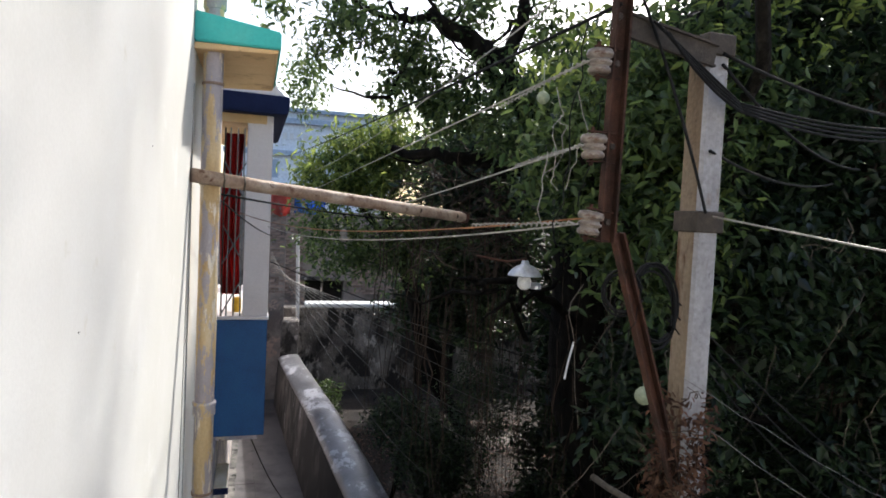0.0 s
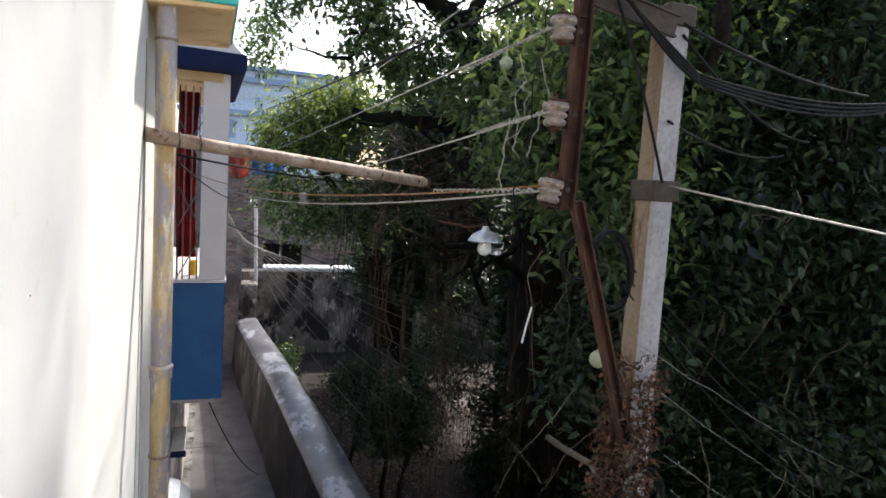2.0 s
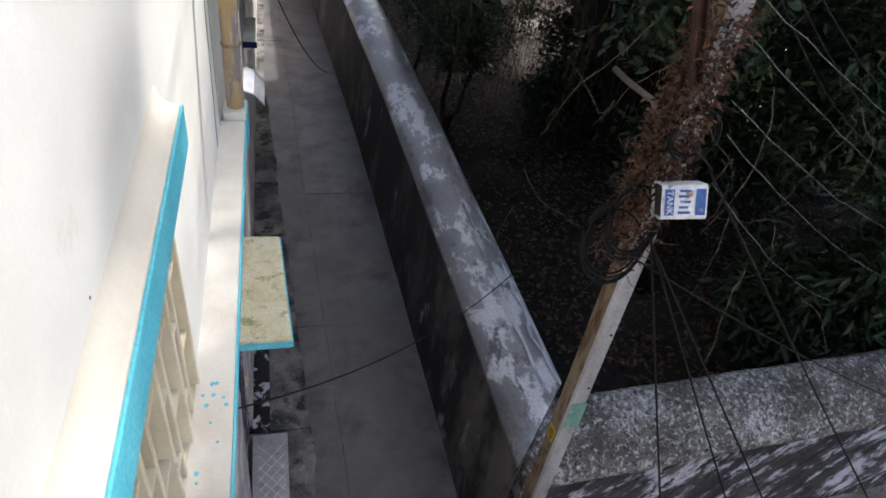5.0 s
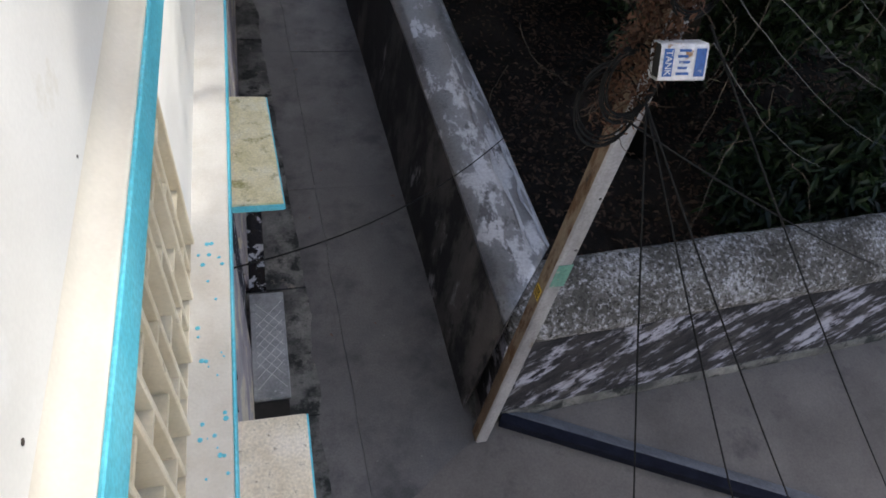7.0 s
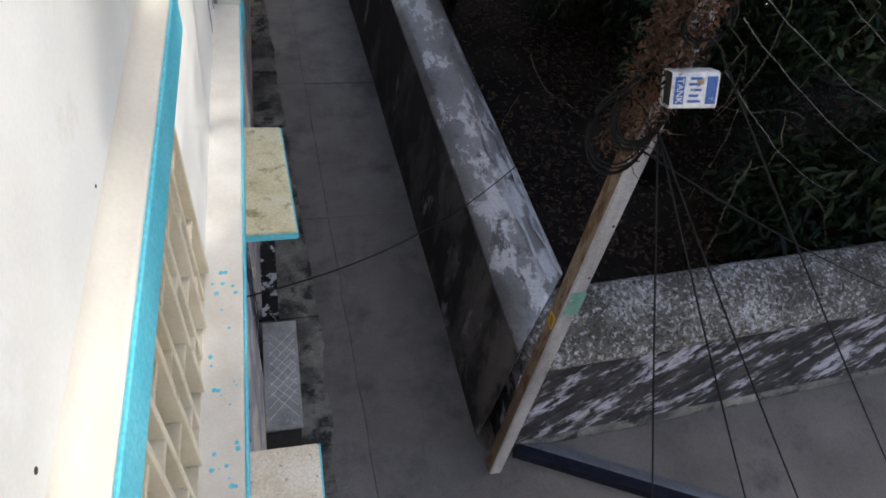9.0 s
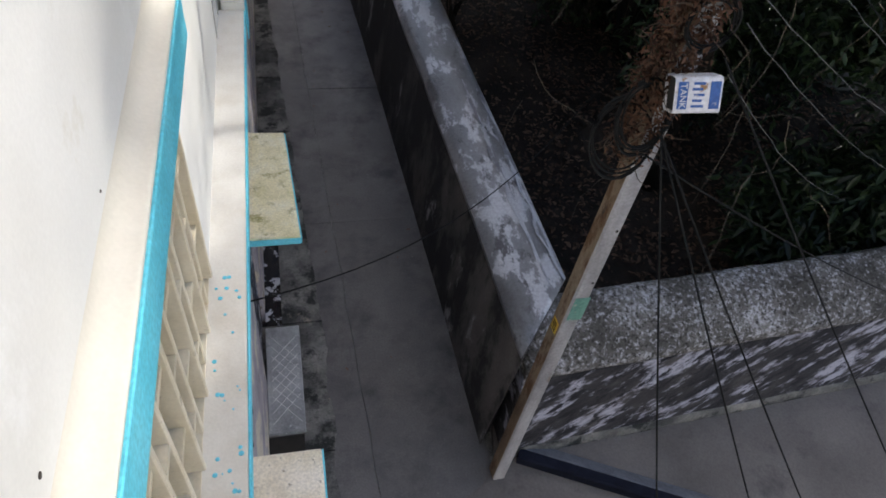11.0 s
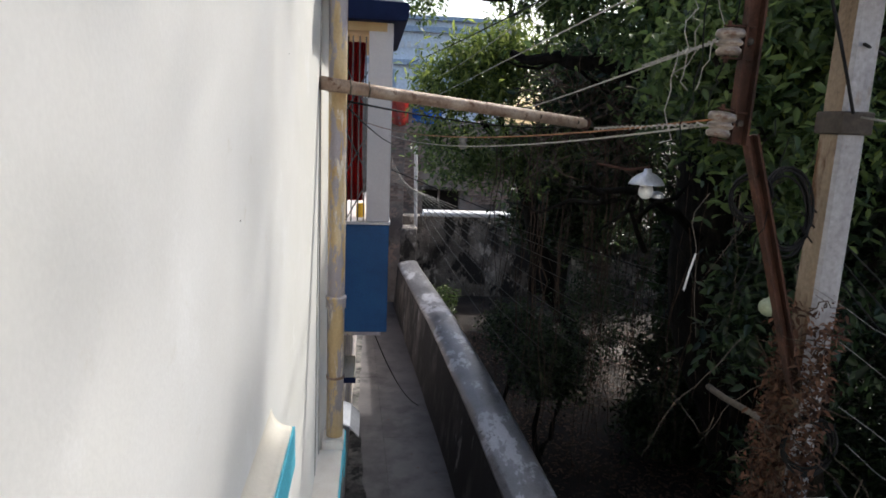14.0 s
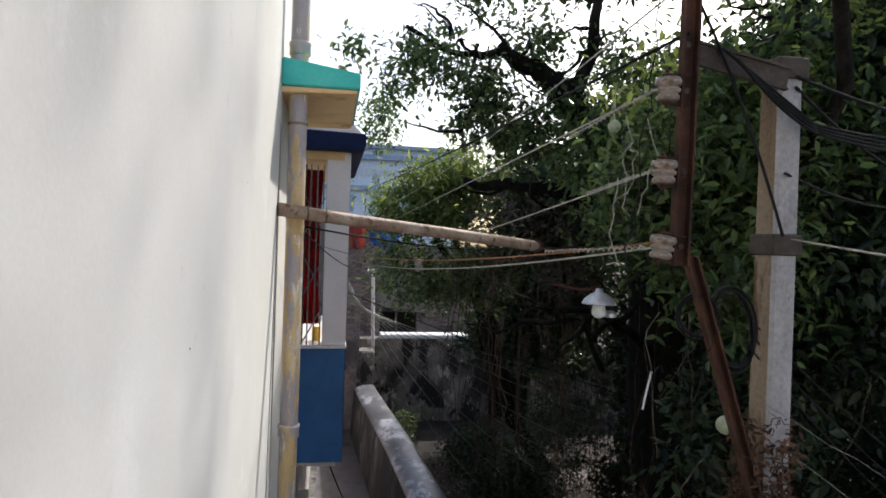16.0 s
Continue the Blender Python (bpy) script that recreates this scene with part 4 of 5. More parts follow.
part("strap", box(1.075, 1.175, 1.992, 2.008, 5.902, 5.908), M_RUST, insul, "rusted flat strap")
part("pin", tube([(1.09, 2.0, 5.89), (1.09, 2.0, 6.02)], 0.007, 6), M_RUST, insul)
copy_thing(insul, pose(1.095, 2.0, 6.235))
copy_thing(insul, pose(1.092, 2.0, 5.69, 0, 8, 0))

# tin tied to the pole
tin = thing("oil_tin", (1.62, 1.93, 4.2), "rusting white and blue tin tied open-ended to the pole", "tin")
tm = pose(1.595, 1.93, 4.275, -26, -8, -12)


def placed(bm):
    bm.transform(tm)
    return bm


sh2 = bmesh.new()
w, d, h, r = 0.092, 0.065, 0.072, 0.018
sec = []
for sx, sz, a0 in ((1, 1, 0), (-1, 1, 90), (-1, -1, 180), (1, -1, 270)):
    for k in range(4):
        a = radians(a0 + 30 * k)
        sec.append((sx * (d - r) + r * math.cos(a), sz * (h - r) + r * math.sin(a)))
outer = [[sh2.verts.new((x, p, q)) for p, q in sec] for x in (-w, -w + 0.008, w - 0.008, w)]
for a, b in zip(outer, outer[1:]):
    for j in range(16):
        sh2.faces.new((a[j], b[j], b[(j + 1) % 16], a[(j + 1) % 16]))
sh2.faces.new(outer[-1])
bmesh.ops.recalc_face_normals(sh2, faces=sh2.faces[:])
bmesh.ops.solidify(sh2, geom=sh2.faces[:], thickness=0.003)
part("shell", placed(sh2), M_TIN, tin)
# near-black sheet across the open end, painting the shade within
part("inside", placed(box(-w + 0.012, -w + 0.016, -d + 0.006, d - 0.006, -h + 0.006, h - 0.006)), M_DARK, tin, "near-black sheet painting the shade inside the tin")
part("stripe", placed(box(-w + 0.012, -w + 0.05, -d - 0.005, -d - 0.0036, -h + 0.02, h - 0.018)), M_TINBLUE, tin, "printed blue band")
part("stripe", placed(box(w - 0.048, w - 0.008, -d - 0.005, -d - 0.0036, -h + 0.02, h - 0.018)), M_TINBLUE, tin, "printed blue band")
for k in range(5):
    part("print_bar", placed(box(-0.026 + 0.004 * (k % 3), 0.024 - 0.009 * (k % 2), -d - 0.0048, -d - 0.0036, -0.046 + 0.022 * k, -0.036 + 0.022 * k)), M_TINBLUE, tin)
fc = bpy.data.curves.new("lettering", "FONT")
fc.body, fc.size, fc.extrude, fc.align_x, fc.align_y = "TANK", 0.036, 0.0006, "CENTER", "CENTER"
tmp = new("lettering", fc)
dg = bpy.context.evaluated_depsgraph_get()
me = bpy.data.meshes.new_from_object(tmp.evaluated_get(dg))
bpy.data.objects.remove(tmp)
me.transform(tm @ Matrix.Translation((-w + 0.031, -d - 0.0062, 0)) @ Matrix.Rotation(radians(90), 4, "X") @ Matrix.Rotation(radians(-90), 4, "Z"))
me.materials.clear()
me.materials.append(M_TIN)
lt = new("lettering", me)
lt.parent = tin
lt.location = -tin.location
tagged(lt, "white printed letters")

# ---- wires ----


def wire(a, b, drop, r, m, label, name="wire", k=16, wob=0.0):
    return tagged(obj(name, tube(sag(a, b, drop, k, wob), r, 5), m, smooth=True), label, "wire", "overhead wires")


ALU = "bare grey aluminium line strung to the bracket"
BLK = "black sheathed service cable"
wire((1.05, 1.99, 5.69), (0.15, 8.02, 5.46), 0.10, 0.0042, M_ALU, ALU)
wire((1.07, 1.99, 5.71), (-0.2, 8.05, 5.62), 0.12, 0.004, M_COPPER, "rusty line strung to the bracket")
wire((1.05, 1.99, 5.955), (1.7, 16, 5.55), 0.10, 0.0042, M_ALU, ALU)
wire((1.055, 1.99, 6.235), (0.8, 17, 5.85), 0.0, 0.0042, M_ALU, ALU)
wire((1.16, 2.0, 6.62), (1.2, 17, 6.6), 0.15, 0.0042, M_ALU, ALU)
wire((1.17, 2.0, 6.44), (0.75, 17, 7.0), 0.05, 0.007, M_CABLE, BLK)
wire((-0.2, 4.2, 5.76), (4.2, 12.2, 5.75), 0.14, 0.007, M_CABLE, BLK)
wire((-0.2, 4.2, 5.72), (0.2, 8.0, 5.35), 0.03, 0.005, M_CABLE, BLK)
wire((1.64, 2.06, 5.74), (2.2, -1.2, 5.35), 0.02, 0.004, M_ALU, ALU)
for k in range(4):
    wire((1.30 + 0.02 * k, 2.0, 6.40 - 0.01 * k), (1.70, 2.03 - 0.006 * k, 6.16 - 0.012 * k), 0.01 * k, 0.006, M_CABLE, BLK)
    wire((1.70, 2.03 - 0.006 * k, 6.16 - 0.012 * k), (3.6, 2.62, 6.30 - 0.012 * k), 0.05 + 0.008 * k, 0.006, M_CABLE, BLK)
wire((1.64, 2.06, 6.34), (3.3, 2.6, 6.30), 0.04, 0.007, M_CABLE, BLK)
wire((1.64, 2.06, 6.30), (3.6, 3.2, 6.10), 0.09, 0.007, M_CABLE, BLK)
wire((1.60, 2.05, 5.75), (1.20, 2.03, 6.6), -0.06, 0.006, M_CABLE, BLK)
wire((1.60, 2.05, 5.98), (3.4, 3.2, 6.0), 0.06, 0.006, M_CABLE, BLK)
for e, dr2 in (((1.97, 0.97, 1.9), 0.03), ((2.6, 0.87, 1.9), 0.04), ((2.97, 0.8, 1.9), 0.05)):
    s = Vector((1.58, 1.97, 4.02))
    wire(s, s + (Vector(e) - s) * 1.6, dr2, 0.0055, M_CABLE, BLK)
s = Vector((1.68, 1.95, 4.42))
wire(s, s + (Vector((3.73, 0.9, 1.9)) - s) * 1.5, 0.05, 0.005, M_CABLE, BLK)
wire((1.55, 2.0, 3.9), (4.82, 2.32, 1.9), 0.05, 0.005, M_CABLE, BLK)
wire((LE + 0.02, 1.82, 3.30), (2.65, 4.45, 2.35), 0.42, 0.0045, M_CABLE, BLK)
wire((2.65, 4.45, 2.35), (6.5, 9, 1.6), 0.3, 0.0045, M_CABLE, BLK)
for k, (a, b) in enumerate(zip([(1.53, 2.02, 5.14), (1.6, 2.02, 4.98), (1.71, 2.02, 4.68), (1.76, 2.02, 4.53), (1.8, 2.02, 4.29)], [(4.87, 3.4, 3.6), (5.09, 3.4, 3.11), (5.26, 3.4, 2.71), (5.42, 3.4, 2.22), (4.95, 3.4, 1.97)])):
    wire(a, b, 0.03 + 0.02 * k, 0.0016, M_GREYCABLE, "grey weathered cable slung across the garden", wob=0.004)
for k in range(3):
    wire((1.50, 2.10, 5.45 - 0.05 * k), (4.4, 3.3, 3.9 - 0.15 * k), 0.10 + 0.03 * k, 0.0032, M_CABLE, BLK)
for k in range(9):
    wire((0.20, 8.6 + 0.15 * k, 5.15 - 0.05 * k), (3.0 + 0.5 * k, 9.2 + 0.2 * k, 1.5 + 0.17 * k), 0.45 - 0.03 * k, 0.005, M_GREYCABLE, "grey weathered cable slung across the garden")
wire((0.2, 8.5, 5.0), (6.5, 7.5, 3.0), 0.1, 0.006, M_CABLE, BLK)
wire((-0.02, 8.3, 2.93), (0.96, 12.1, 0.02), 0.22, 0.008, M_CABLE, BLK)
for k, (x, y) in enumerate(((WX + 0.003, 3.75), (WX + 0.004, 4.02))):
    wire((x, 4.12, 6.4), (x, y, 3.42), 0.0, 0.0025, M_ALU, "thin wire running down the house wall")
tagged(obj("wall_cable", tube([(-0.34, 2.19, 2.23), (-0.34, 2.17, 1.99), (-0.34, 2.09, 1.77), (-0.34, 1.92, 2.01), (-0.34, 1.87, 1.76)], 0.007, 6), M_CABLE, smooth=True), "black cable knotted loosely down the house wall", "wire")

# twisted binding by the lowest insulator, and joints on the lines
for p0, p1 in (((1.04, 2.02, 5.69), (0.93, 2.75, 5.66)), ((1.05, 2.0, 5.955), (1.10, 2.7, 5.93)), ((1.05, 2.0, 6.235), (1.08, 2.9, 6.21))):
    pts = []
    for i in range(60):
        q = Vector(p0).lerp(Vector(p1), i / 59)
        pts.append(q + Vector((0.006 * math.cos(i * 2.1), 0, 0.006 * math.sin(i * 2.1))) * (0.5 + 1.1 * rng.random()))
    tagged(obj("wire_splice", tube(pts, 0.004, 5), M_ALU), "twisted wire splice on the line", "splice")
for k in range(4):
    x, z = rng.uniform(1.0, 1.12), rng.uniform(5.9, 6.2)
    pts = [Vector((x - 0.02, 2.1 + 0.3 * rng.random(), z))]
    for i in range(8):
        pts.append(pts[-1] + Vector((rng.normal() * 0.025, rng.normal() * 0.02, -0.035 + rng.normal() * 0.02)))
    tagged(obj("loose_wire", tube(pts, 0.0025, 4), M_ALU), "curled loose end of wire", "wire")
for x, z0, z1 in ((1.02, 6.62, 5.62), (1.10, 6.2, 5.75), (1.24, 5.72, 5.2), (1.30, 5.66, 5.05)):
    tagged(obj("loose_wire", tube(sag((x + 0.06, 2.02, z0), (x - 0.03, 2.04, z1), 0.0, 14, 0.012), 0.0028, 4), M_CABLE), "thin black wire hanging loose", "wire")
plug = lathe([(0.01, -0.05), (0.03, -0.04), (0.034, -0.01), (0.02, 0.0), (0.032, 0.012), (0.03, 0.04), (0.012, 0.05)], (0.66, 5.05, 5.50), 10)
tagged(obj("connector", plug, M_GREYCABLE, smooth=True), "grey wire connector on the line", "connector")


def coil(c, r, turns, m, tilt, label, squash=1.0):
    pts = []
    for i in range(turns * 22):
        a = i * 2 * math.pi / 22
        rr = r * (1 + 0.10 * math.sin(a * 0.37) + 0.05 * math.sin(a * 1.7))
        pts.append(Vector(c) + Vector((rr * math.cos(a), tilt * rr * math.sin(a) + 0.012 * math.sin(a * 0.21), rr * squash * math.sin(a))))
    tagged(obj("cable_coil", tube(pts, 0.005, 5), m, smooth=True), label, "cable coil")


coil((1.28, 2.06, 5.45), 0.075, 3, M_CABLE, 0.1, "black coil of spare cable hung by the bracket")
coil((1.62, 2.03, 4.52), 0.10, 4, M_CABLE, 0.15, "black coil of spare cable on the pole")
coil((1.50, 2.03, 4.08), 0.12, 6, M_CABLE, 0.3, "black tangle of cable on the pole", 1.3)
coil((1.46, 2.06, 3.95), 0.15, 4, M_CABLE, 0.4, "black tangle of cable on the pole", 1.1)
coil((1.44, 2.1, 5.40), 0.09, 5, M_CABLE, 0.3, "black coil of cable beside the bracket strut", 1.6)

# street lamp
sl = thing("street_lamp", (2.17, 5.0, 5.2), "white enamelled street lamp shade with a bare bulb", "street lamp")
part("shade", lathe([(0.028, 0.10), (0.034, 0.07), (0.07, 0.055), (0.115, 0.02), (0.14, -0.02), (0.143, -0.028), (0.136, -0.022), (0.11, 0.012), (0.065, 0.045), (0.02, 0.055)], (2.17, 5.0, 5.25), 28), M_SHADE, sl, smooth=True)
part("bulb", lathe([(0.026, 0.03), (0.03, 0.0), (0.05, -0.035), (0.06, -0.07), (0.055, -0.105), (0.03, -0.13), (0.005, -0.137)], (2.17, 5.0, 5.24), 20), M_BULB, sl, "frosted white bulb", smooth=True)
part("arm", tube([(2.17, 5.0, 5.34), (2.19, 5.02, 5.36), (2.05, 5.1, 5.33), (1.85, 5.3, 5.36)], 0.012, 6), M_RUST, sl)
part("reflector", lathe([(0.03, 0.0), (0.05, -0.02), (0.052, -0.05), (0.03, -0.055)], (2.30, 5.06, 5.16), 12), M_SHADE, sl)

# ---- dead creeper on the pole ----
n = 3400
ang, zz = rng.uniform(0, 2 * math.pi, n), 3.75 + 1.35 * rng.beta(2.0, 1.8, n)
rad = 0.06 + np.abs(rng.normal(size=n)) * 0.032
pos = np.stack([1.60 - 0.05 * (5.1 - zz) + rad * np.cos(ang), 2.10 + rad * np.sin(ang), zz], 1)
v, f = leaf_arrays(pos, 0.036, 0.4)
cr = thing("dead_creeper", (1.6, 2.1, 3.7), "withered brown creeper clinging to the electric pole", "creeper")
mesh_np("foliage", v, f, L_VINE, cr)
for k in range(110):
    z = 3.7 + 1.4 * rng.beta(2, 2)
    a = rng.uniform(0, 2 * math.pi)
    pts = [Vector((1.60 - 0.05 * (5.1 - z) + 0.07 * math.cos(a), 2.10 + 0.07 * math.sin(a), z))]
    dv = Vector((math.cos(a) * 0.3 - 0.25, math.sin(a) * 0.3 - 0.1, rng.normal() * 0.6 - 0.2))
    for i in range(6):
        dv += Vector(rng.normal(size=3)) * 0.35
        pts.append(pts[-1] + dv.normalized() * 0.03)
    part("stem", tube(pts, 0.003, 4, None, 0.001), M_TWIG, cr)

# ---- trees ----
big = thing("banyan_tree", (4.9, 9.6, 0), "large old tree with dark limbs and hanging roots", "tree", "garden trees")
tb = bmesh.new()
tube([(6.5, 9.1, -0.2), (6.25, 9.0, 0.6), (5.85, 8.9, 1.5), (5.35, 8.85, 2.3), (5.02, 8.8, 3.0), (4.88, 8.8, 3.8), (4.85, 8.8, 4.6), (4.75, 8.8, 5.4)], 0.82, 14, tb, 0.46)
limb(tb, (4.75, 8.8, 5.2), (3.9, 8.8, 7.2), 0.36, 0.24, 0.15, 9, 10)
ends = [((4.8, 8.8, 5.0), (5.9, 8.2, 7.6), 0.30, 0.16), ((3.95, 8.8, 7.1), (3.1, 8.8, 8.0), 0.24, 0.2), ((3.1, 8.8, 8.0), (2.2, 8.85, 8.5), 0.19, 0.08), ((2.3, 8.85, 8.45), (0.9, 9.0, 8.7), 0.07, 0.03), ((4.3, 8.8, 6.3), (2.0, 10.0, 6.7), 0.15, 0.06),
        ((5.5, 8.4, 6.8), (4.9, 7.0, 8.0), 0.2, 0.16), ((4.9, 7.0, 8.0), (5.5, 7.0, 8.9), 0.16, 0.1), ((5.8, 8.3, 7.4), (7.5, 8.0, 9.6), 0.14, 0.05), ((4.7, 8.6, 4.1), (2.36, 7.0, 5.0), 0.07, 0.03), ((3.5, 7.9, 4.1), (2.88, 7.0, 4.9), 0.04, 0.02), ((3.3, 8.8, 7.8), (3.6, 8.7, 9.6), 0.12, 0.05), ((1.9, 8.85, 8.5), (1.75, 9.0, 7.2), 0.03, 0.012)]
for a, b, r0, r1 in ends:
    limb(tb, a, b, r0, r1, 0.22, 8, 8)
for k in range(46):
    a, b, _, _ = ends[k % len(ends)]
    p = Vector(a).lerp(Vector(b), rng.uniform(0.35, 1))
    limb(tb, p, p + Vector((rng.normal() * 0.9, rng.normal() * 0.7, rng.normal() * 0.6 + 0.25)), 0.035, 0.008, 0.25, 6, 5)
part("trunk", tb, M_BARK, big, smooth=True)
crown(big, [((0.72, 12.0, 7.89), (0.36, 0.6, 0.46), 26), ((0.88, 9.0, 7.95), (0.26, 0.6, 0.38), 16), ((1.31, 9.0, 8.35), (0.5, 0.7, 0.32), 34), ((1.91, 9.0, 8.0), (0.38, 0.6, 0.42), 30), ((0.12, 9.0, 8.36), (0.16, 0.3, 0.08), 6), ((1.82, 9.0, 7.4), (0.2, 0.5, 0.32), 14), ((2.36, 9.0, 7.55), (0.38, 0.6, 0.52), 40), ((2.75, 9.0, 8.55), (0.45, 0.6, 0.26), 24), ((2.65, 9.0, 7.2), (0.42, 0.6, 0.34), 34), ((3.2, 9.0, 7.75), (0.4, 0.6, 0.34), 26), ((3.9, 9.0, 8.5), (0.6, 0.6, 0.3), 22), ((2.2, 9.0, 9.1), (0.7, 0.6, 0.25), 16)], 24, 0.15, 0.115, L_MID, 0.45, 0.5)
crown(big, [((5.2, 8.6, 8.1), (1.2, 1.2, 0.7), 36), ((3.7, 8.2, 7.0), (1.0, 0.9, 0.6), 60), ((5.2, 8.0, 7.0), (1.3, 0.9, 0.9), 110), ((6.9, 8.2, 8.4), (1.6, 1.3, 1.6), 150), ((7.0, 7.4, 6.0), (1.6, 1.0, 1.4), 150), ((4.4, 8.1, 5.9), (1.1, 0.8, 0.6), 80)], 46, 0.19, 0.12, L_MID, 0.4, 0.45)
for k in range(130):
    x, y = rng.uniform(2.2, 6.2), rng.uniform(8.0, 12.5)
    z1 = rng.uniform(3.2, 6.0)
    pts = [Vector((x, y, z1))]
    for i in range(9):
        pts.append(pts[-1] + Vector((rng.normal() * 0.05, rng.normal() * 0.05, -z1 * rng.uniform(0.06, 0.13))))
    part("hanging_root", tube(pts, rng.uniform(0.004, 0.013), 4, None, 0.003), M_TWIG, big)

tk = bmesh.new()
for k in range(230):
    a = Vector((rng.uniform(2.4, 4.6), rng.uniform(9.2, 11.5), rng.uniform(5.0, 6.8)))
    pts = [a]
    dv = Vector(rng.normal(size=3))
    for i in range(7):
        dv += Vector(rng.normal(size=3)) * 0.5 + Vector((0, 0, -0.12))
        pts.append(pts[-1] + dv.normalized() * 0.13)
    tube(pts, 0.012, 4, tk, 0.003)
tagged(part("dry_thicket", tk, M_TWIG, big, "brown tangle of dead twigs"), kind="stuff")
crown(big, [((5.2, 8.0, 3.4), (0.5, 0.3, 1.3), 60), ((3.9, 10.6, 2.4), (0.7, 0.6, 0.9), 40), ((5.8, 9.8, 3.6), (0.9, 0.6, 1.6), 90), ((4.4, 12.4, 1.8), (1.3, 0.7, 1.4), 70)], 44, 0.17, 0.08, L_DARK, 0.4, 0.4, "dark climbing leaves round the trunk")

lt2 = thing("light_tree", (2.6, 15.5, 0), "small-leaved yellow-green tree by the old wall", "tree", "garden trees")
tb = bmesh.new()
limb(tb, (5.8, 15.9, -0.2), (3.4, 15.2, 4.6), 0.24, 0.16, 0.2, 8, 9)
for e in ((1.5, 14.7, 7.0), (2.7, 15.0, 7.7), (4.6, 15.0, 7.6), (2.0, 15.5, 5.6), (4.8, 14.6, 5.6)):
    limb(tb, (3.2, 15.2, 4.5), e, 0.12, 0.03, 0.25, 8, 7)
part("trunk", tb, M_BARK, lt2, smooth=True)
crown(lt2, [((1.9, 14.6, 7.0), (0.5, 0.6, 0.35), 34), ((2.6, 14.8, 7.25), (0.55, 0.6, 0.4), 40), ((3.2, 14.8, 6.9), (0.5, 0.6, 0.5), 36), ((1.25, 14.8, 6.5), (0.35, 0.6, 0.4), 22), ((1.75, 14.7, 6.15), (0.5, 0.6, 0.3), 28), ((2.5, 14.6, 6.4), (0.6, 0.6, 0.35), 34), ((3.0, 14.8, 7.75), (0.3, 0.5, 0.2), 10), ((4.4, 15.0, 7.2), (1.2, 1.0, 0.9), 80)], 24, 0.24, 0.20, L_LIGHT, 0.5, 0.26)
crown(lt2, [((1.84, 14.4, 4.82), (0.7, 0.8, 0.6), 46), ((2.9, 14.4, 5.0), (1.05, 0.8, 0.75), 74), ((3.8, 14.4, 5.15), (0.8, 0.8, 0.75), 50), ((1.32, 14.6, 5.35), (0.36, 0.6, 0.5), 20), ((5.0, 15.0, 6.2), (1.3, 1.0, 1.1), 90), ((2.6, 15.2, 6.5), (1.4, 0.8, 0.8), 60), ((4.7, 14.6, 7.0), (1.1, 0.8, 0.9), 100)], 26, 0.24, 0.15, L_MID, 0.4, 0.36, "green small-leaved lower boughs")

sm = thing("garden_shrub", (2.75, 9.4, 0), "dark small-leaved shrub tree beside the boundary wall", "shrub", "garden shrubs")
tb = bmesh.new()
for a, b in (((2.75, 9.4, -0.2), (2.65, 9.5, 1.5)), ((2.75, 9.4, 0.4), (3.2, 9.6, 1.5)), ((2.5, 10.4, -0.2), (2.4, 10.3, 1.7))):
    limb(tb, a, b, 0.055, 0.03, 0.2, 6, 7)
part("trunk", tb, M_BARK, sm, smooth=True)
crown(sm, [((2.75, 9.6, 1.9), (0.6, 0.7, 0.55), 90), ((3.2, 10.0, 1.6), (0.6, 0.7, 0.5), 60), ((2.5, 10.6, 2.1), (0.6, 0.7, 0.5), 70)], 40, 0.11, 0.085, L_DARK, 0.2)
sm2 = thing("garden_shrub", (2.2, 17, 0), "bright green young bush at the foot of the old wall", "shrub", "garden shrubs")
crown(sm2, [((2.0, 17.5, 0.5), (0.35, 0.4, 0.6), 30)], 36, 0.10, 0.11, L_MID, 0.1)

# fruit tree whose broad leaves fill the garden beside the pole
ft = thing("fruit_tree", (4.6, 5.8, 0), "dense broad-leaved tree with pale round fruit", "tree", "garden trees")
tb = bmesh.new()
limb(tb, (4.9, 5.9, -0.2), (4.6, 5.6, 4.5), 0.17, 0.11, 0.12, 8, 9)
for e in ((2.4, 4.6, 6.2), (3.6, 4.6, 7.8), (5.6, 5.0, 8.2), (6.6, 5.4, 6.2), (1.7, 2.6, 10.8), (3.0, 4.4, 4.3), (6.2, 4.8, 3.6)):
    limb(tb, (4.65, 5.65, 4.0), e, 0.08, 0.02, 0.22, 8, 6)
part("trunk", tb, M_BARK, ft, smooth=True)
# lighter green paints the lit front; the same tree's other leaves are near-black
crown(ft, [((2.8, 4.8, 6.25), (0.75, 0.5, 0.55), 70), ((3.6, 4.8, 6.7), (0.8, 0.6, 0.7), 80), ((3.2, 4.7, 5.5), (0.6, 0.5, 0.5), 40)], 34, 0.16, 0.12, L_MID, 0.5, 0.46, "glossy broad leaves in a lighter green for the lit front")
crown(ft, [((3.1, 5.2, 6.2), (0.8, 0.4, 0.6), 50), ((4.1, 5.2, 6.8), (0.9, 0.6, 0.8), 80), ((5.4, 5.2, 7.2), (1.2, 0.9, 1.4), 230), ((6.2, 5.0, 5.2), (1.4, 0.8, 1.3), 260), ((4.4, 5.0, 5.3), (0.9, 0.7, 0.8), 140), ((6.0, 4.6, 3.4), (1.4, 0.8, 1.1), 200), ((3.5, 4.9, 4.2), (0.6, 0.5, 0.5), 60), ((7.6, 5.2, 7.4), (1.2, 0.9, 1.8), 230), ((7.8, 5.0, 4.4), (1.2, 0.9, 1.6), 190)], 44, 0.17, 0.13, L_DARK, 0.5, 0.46)
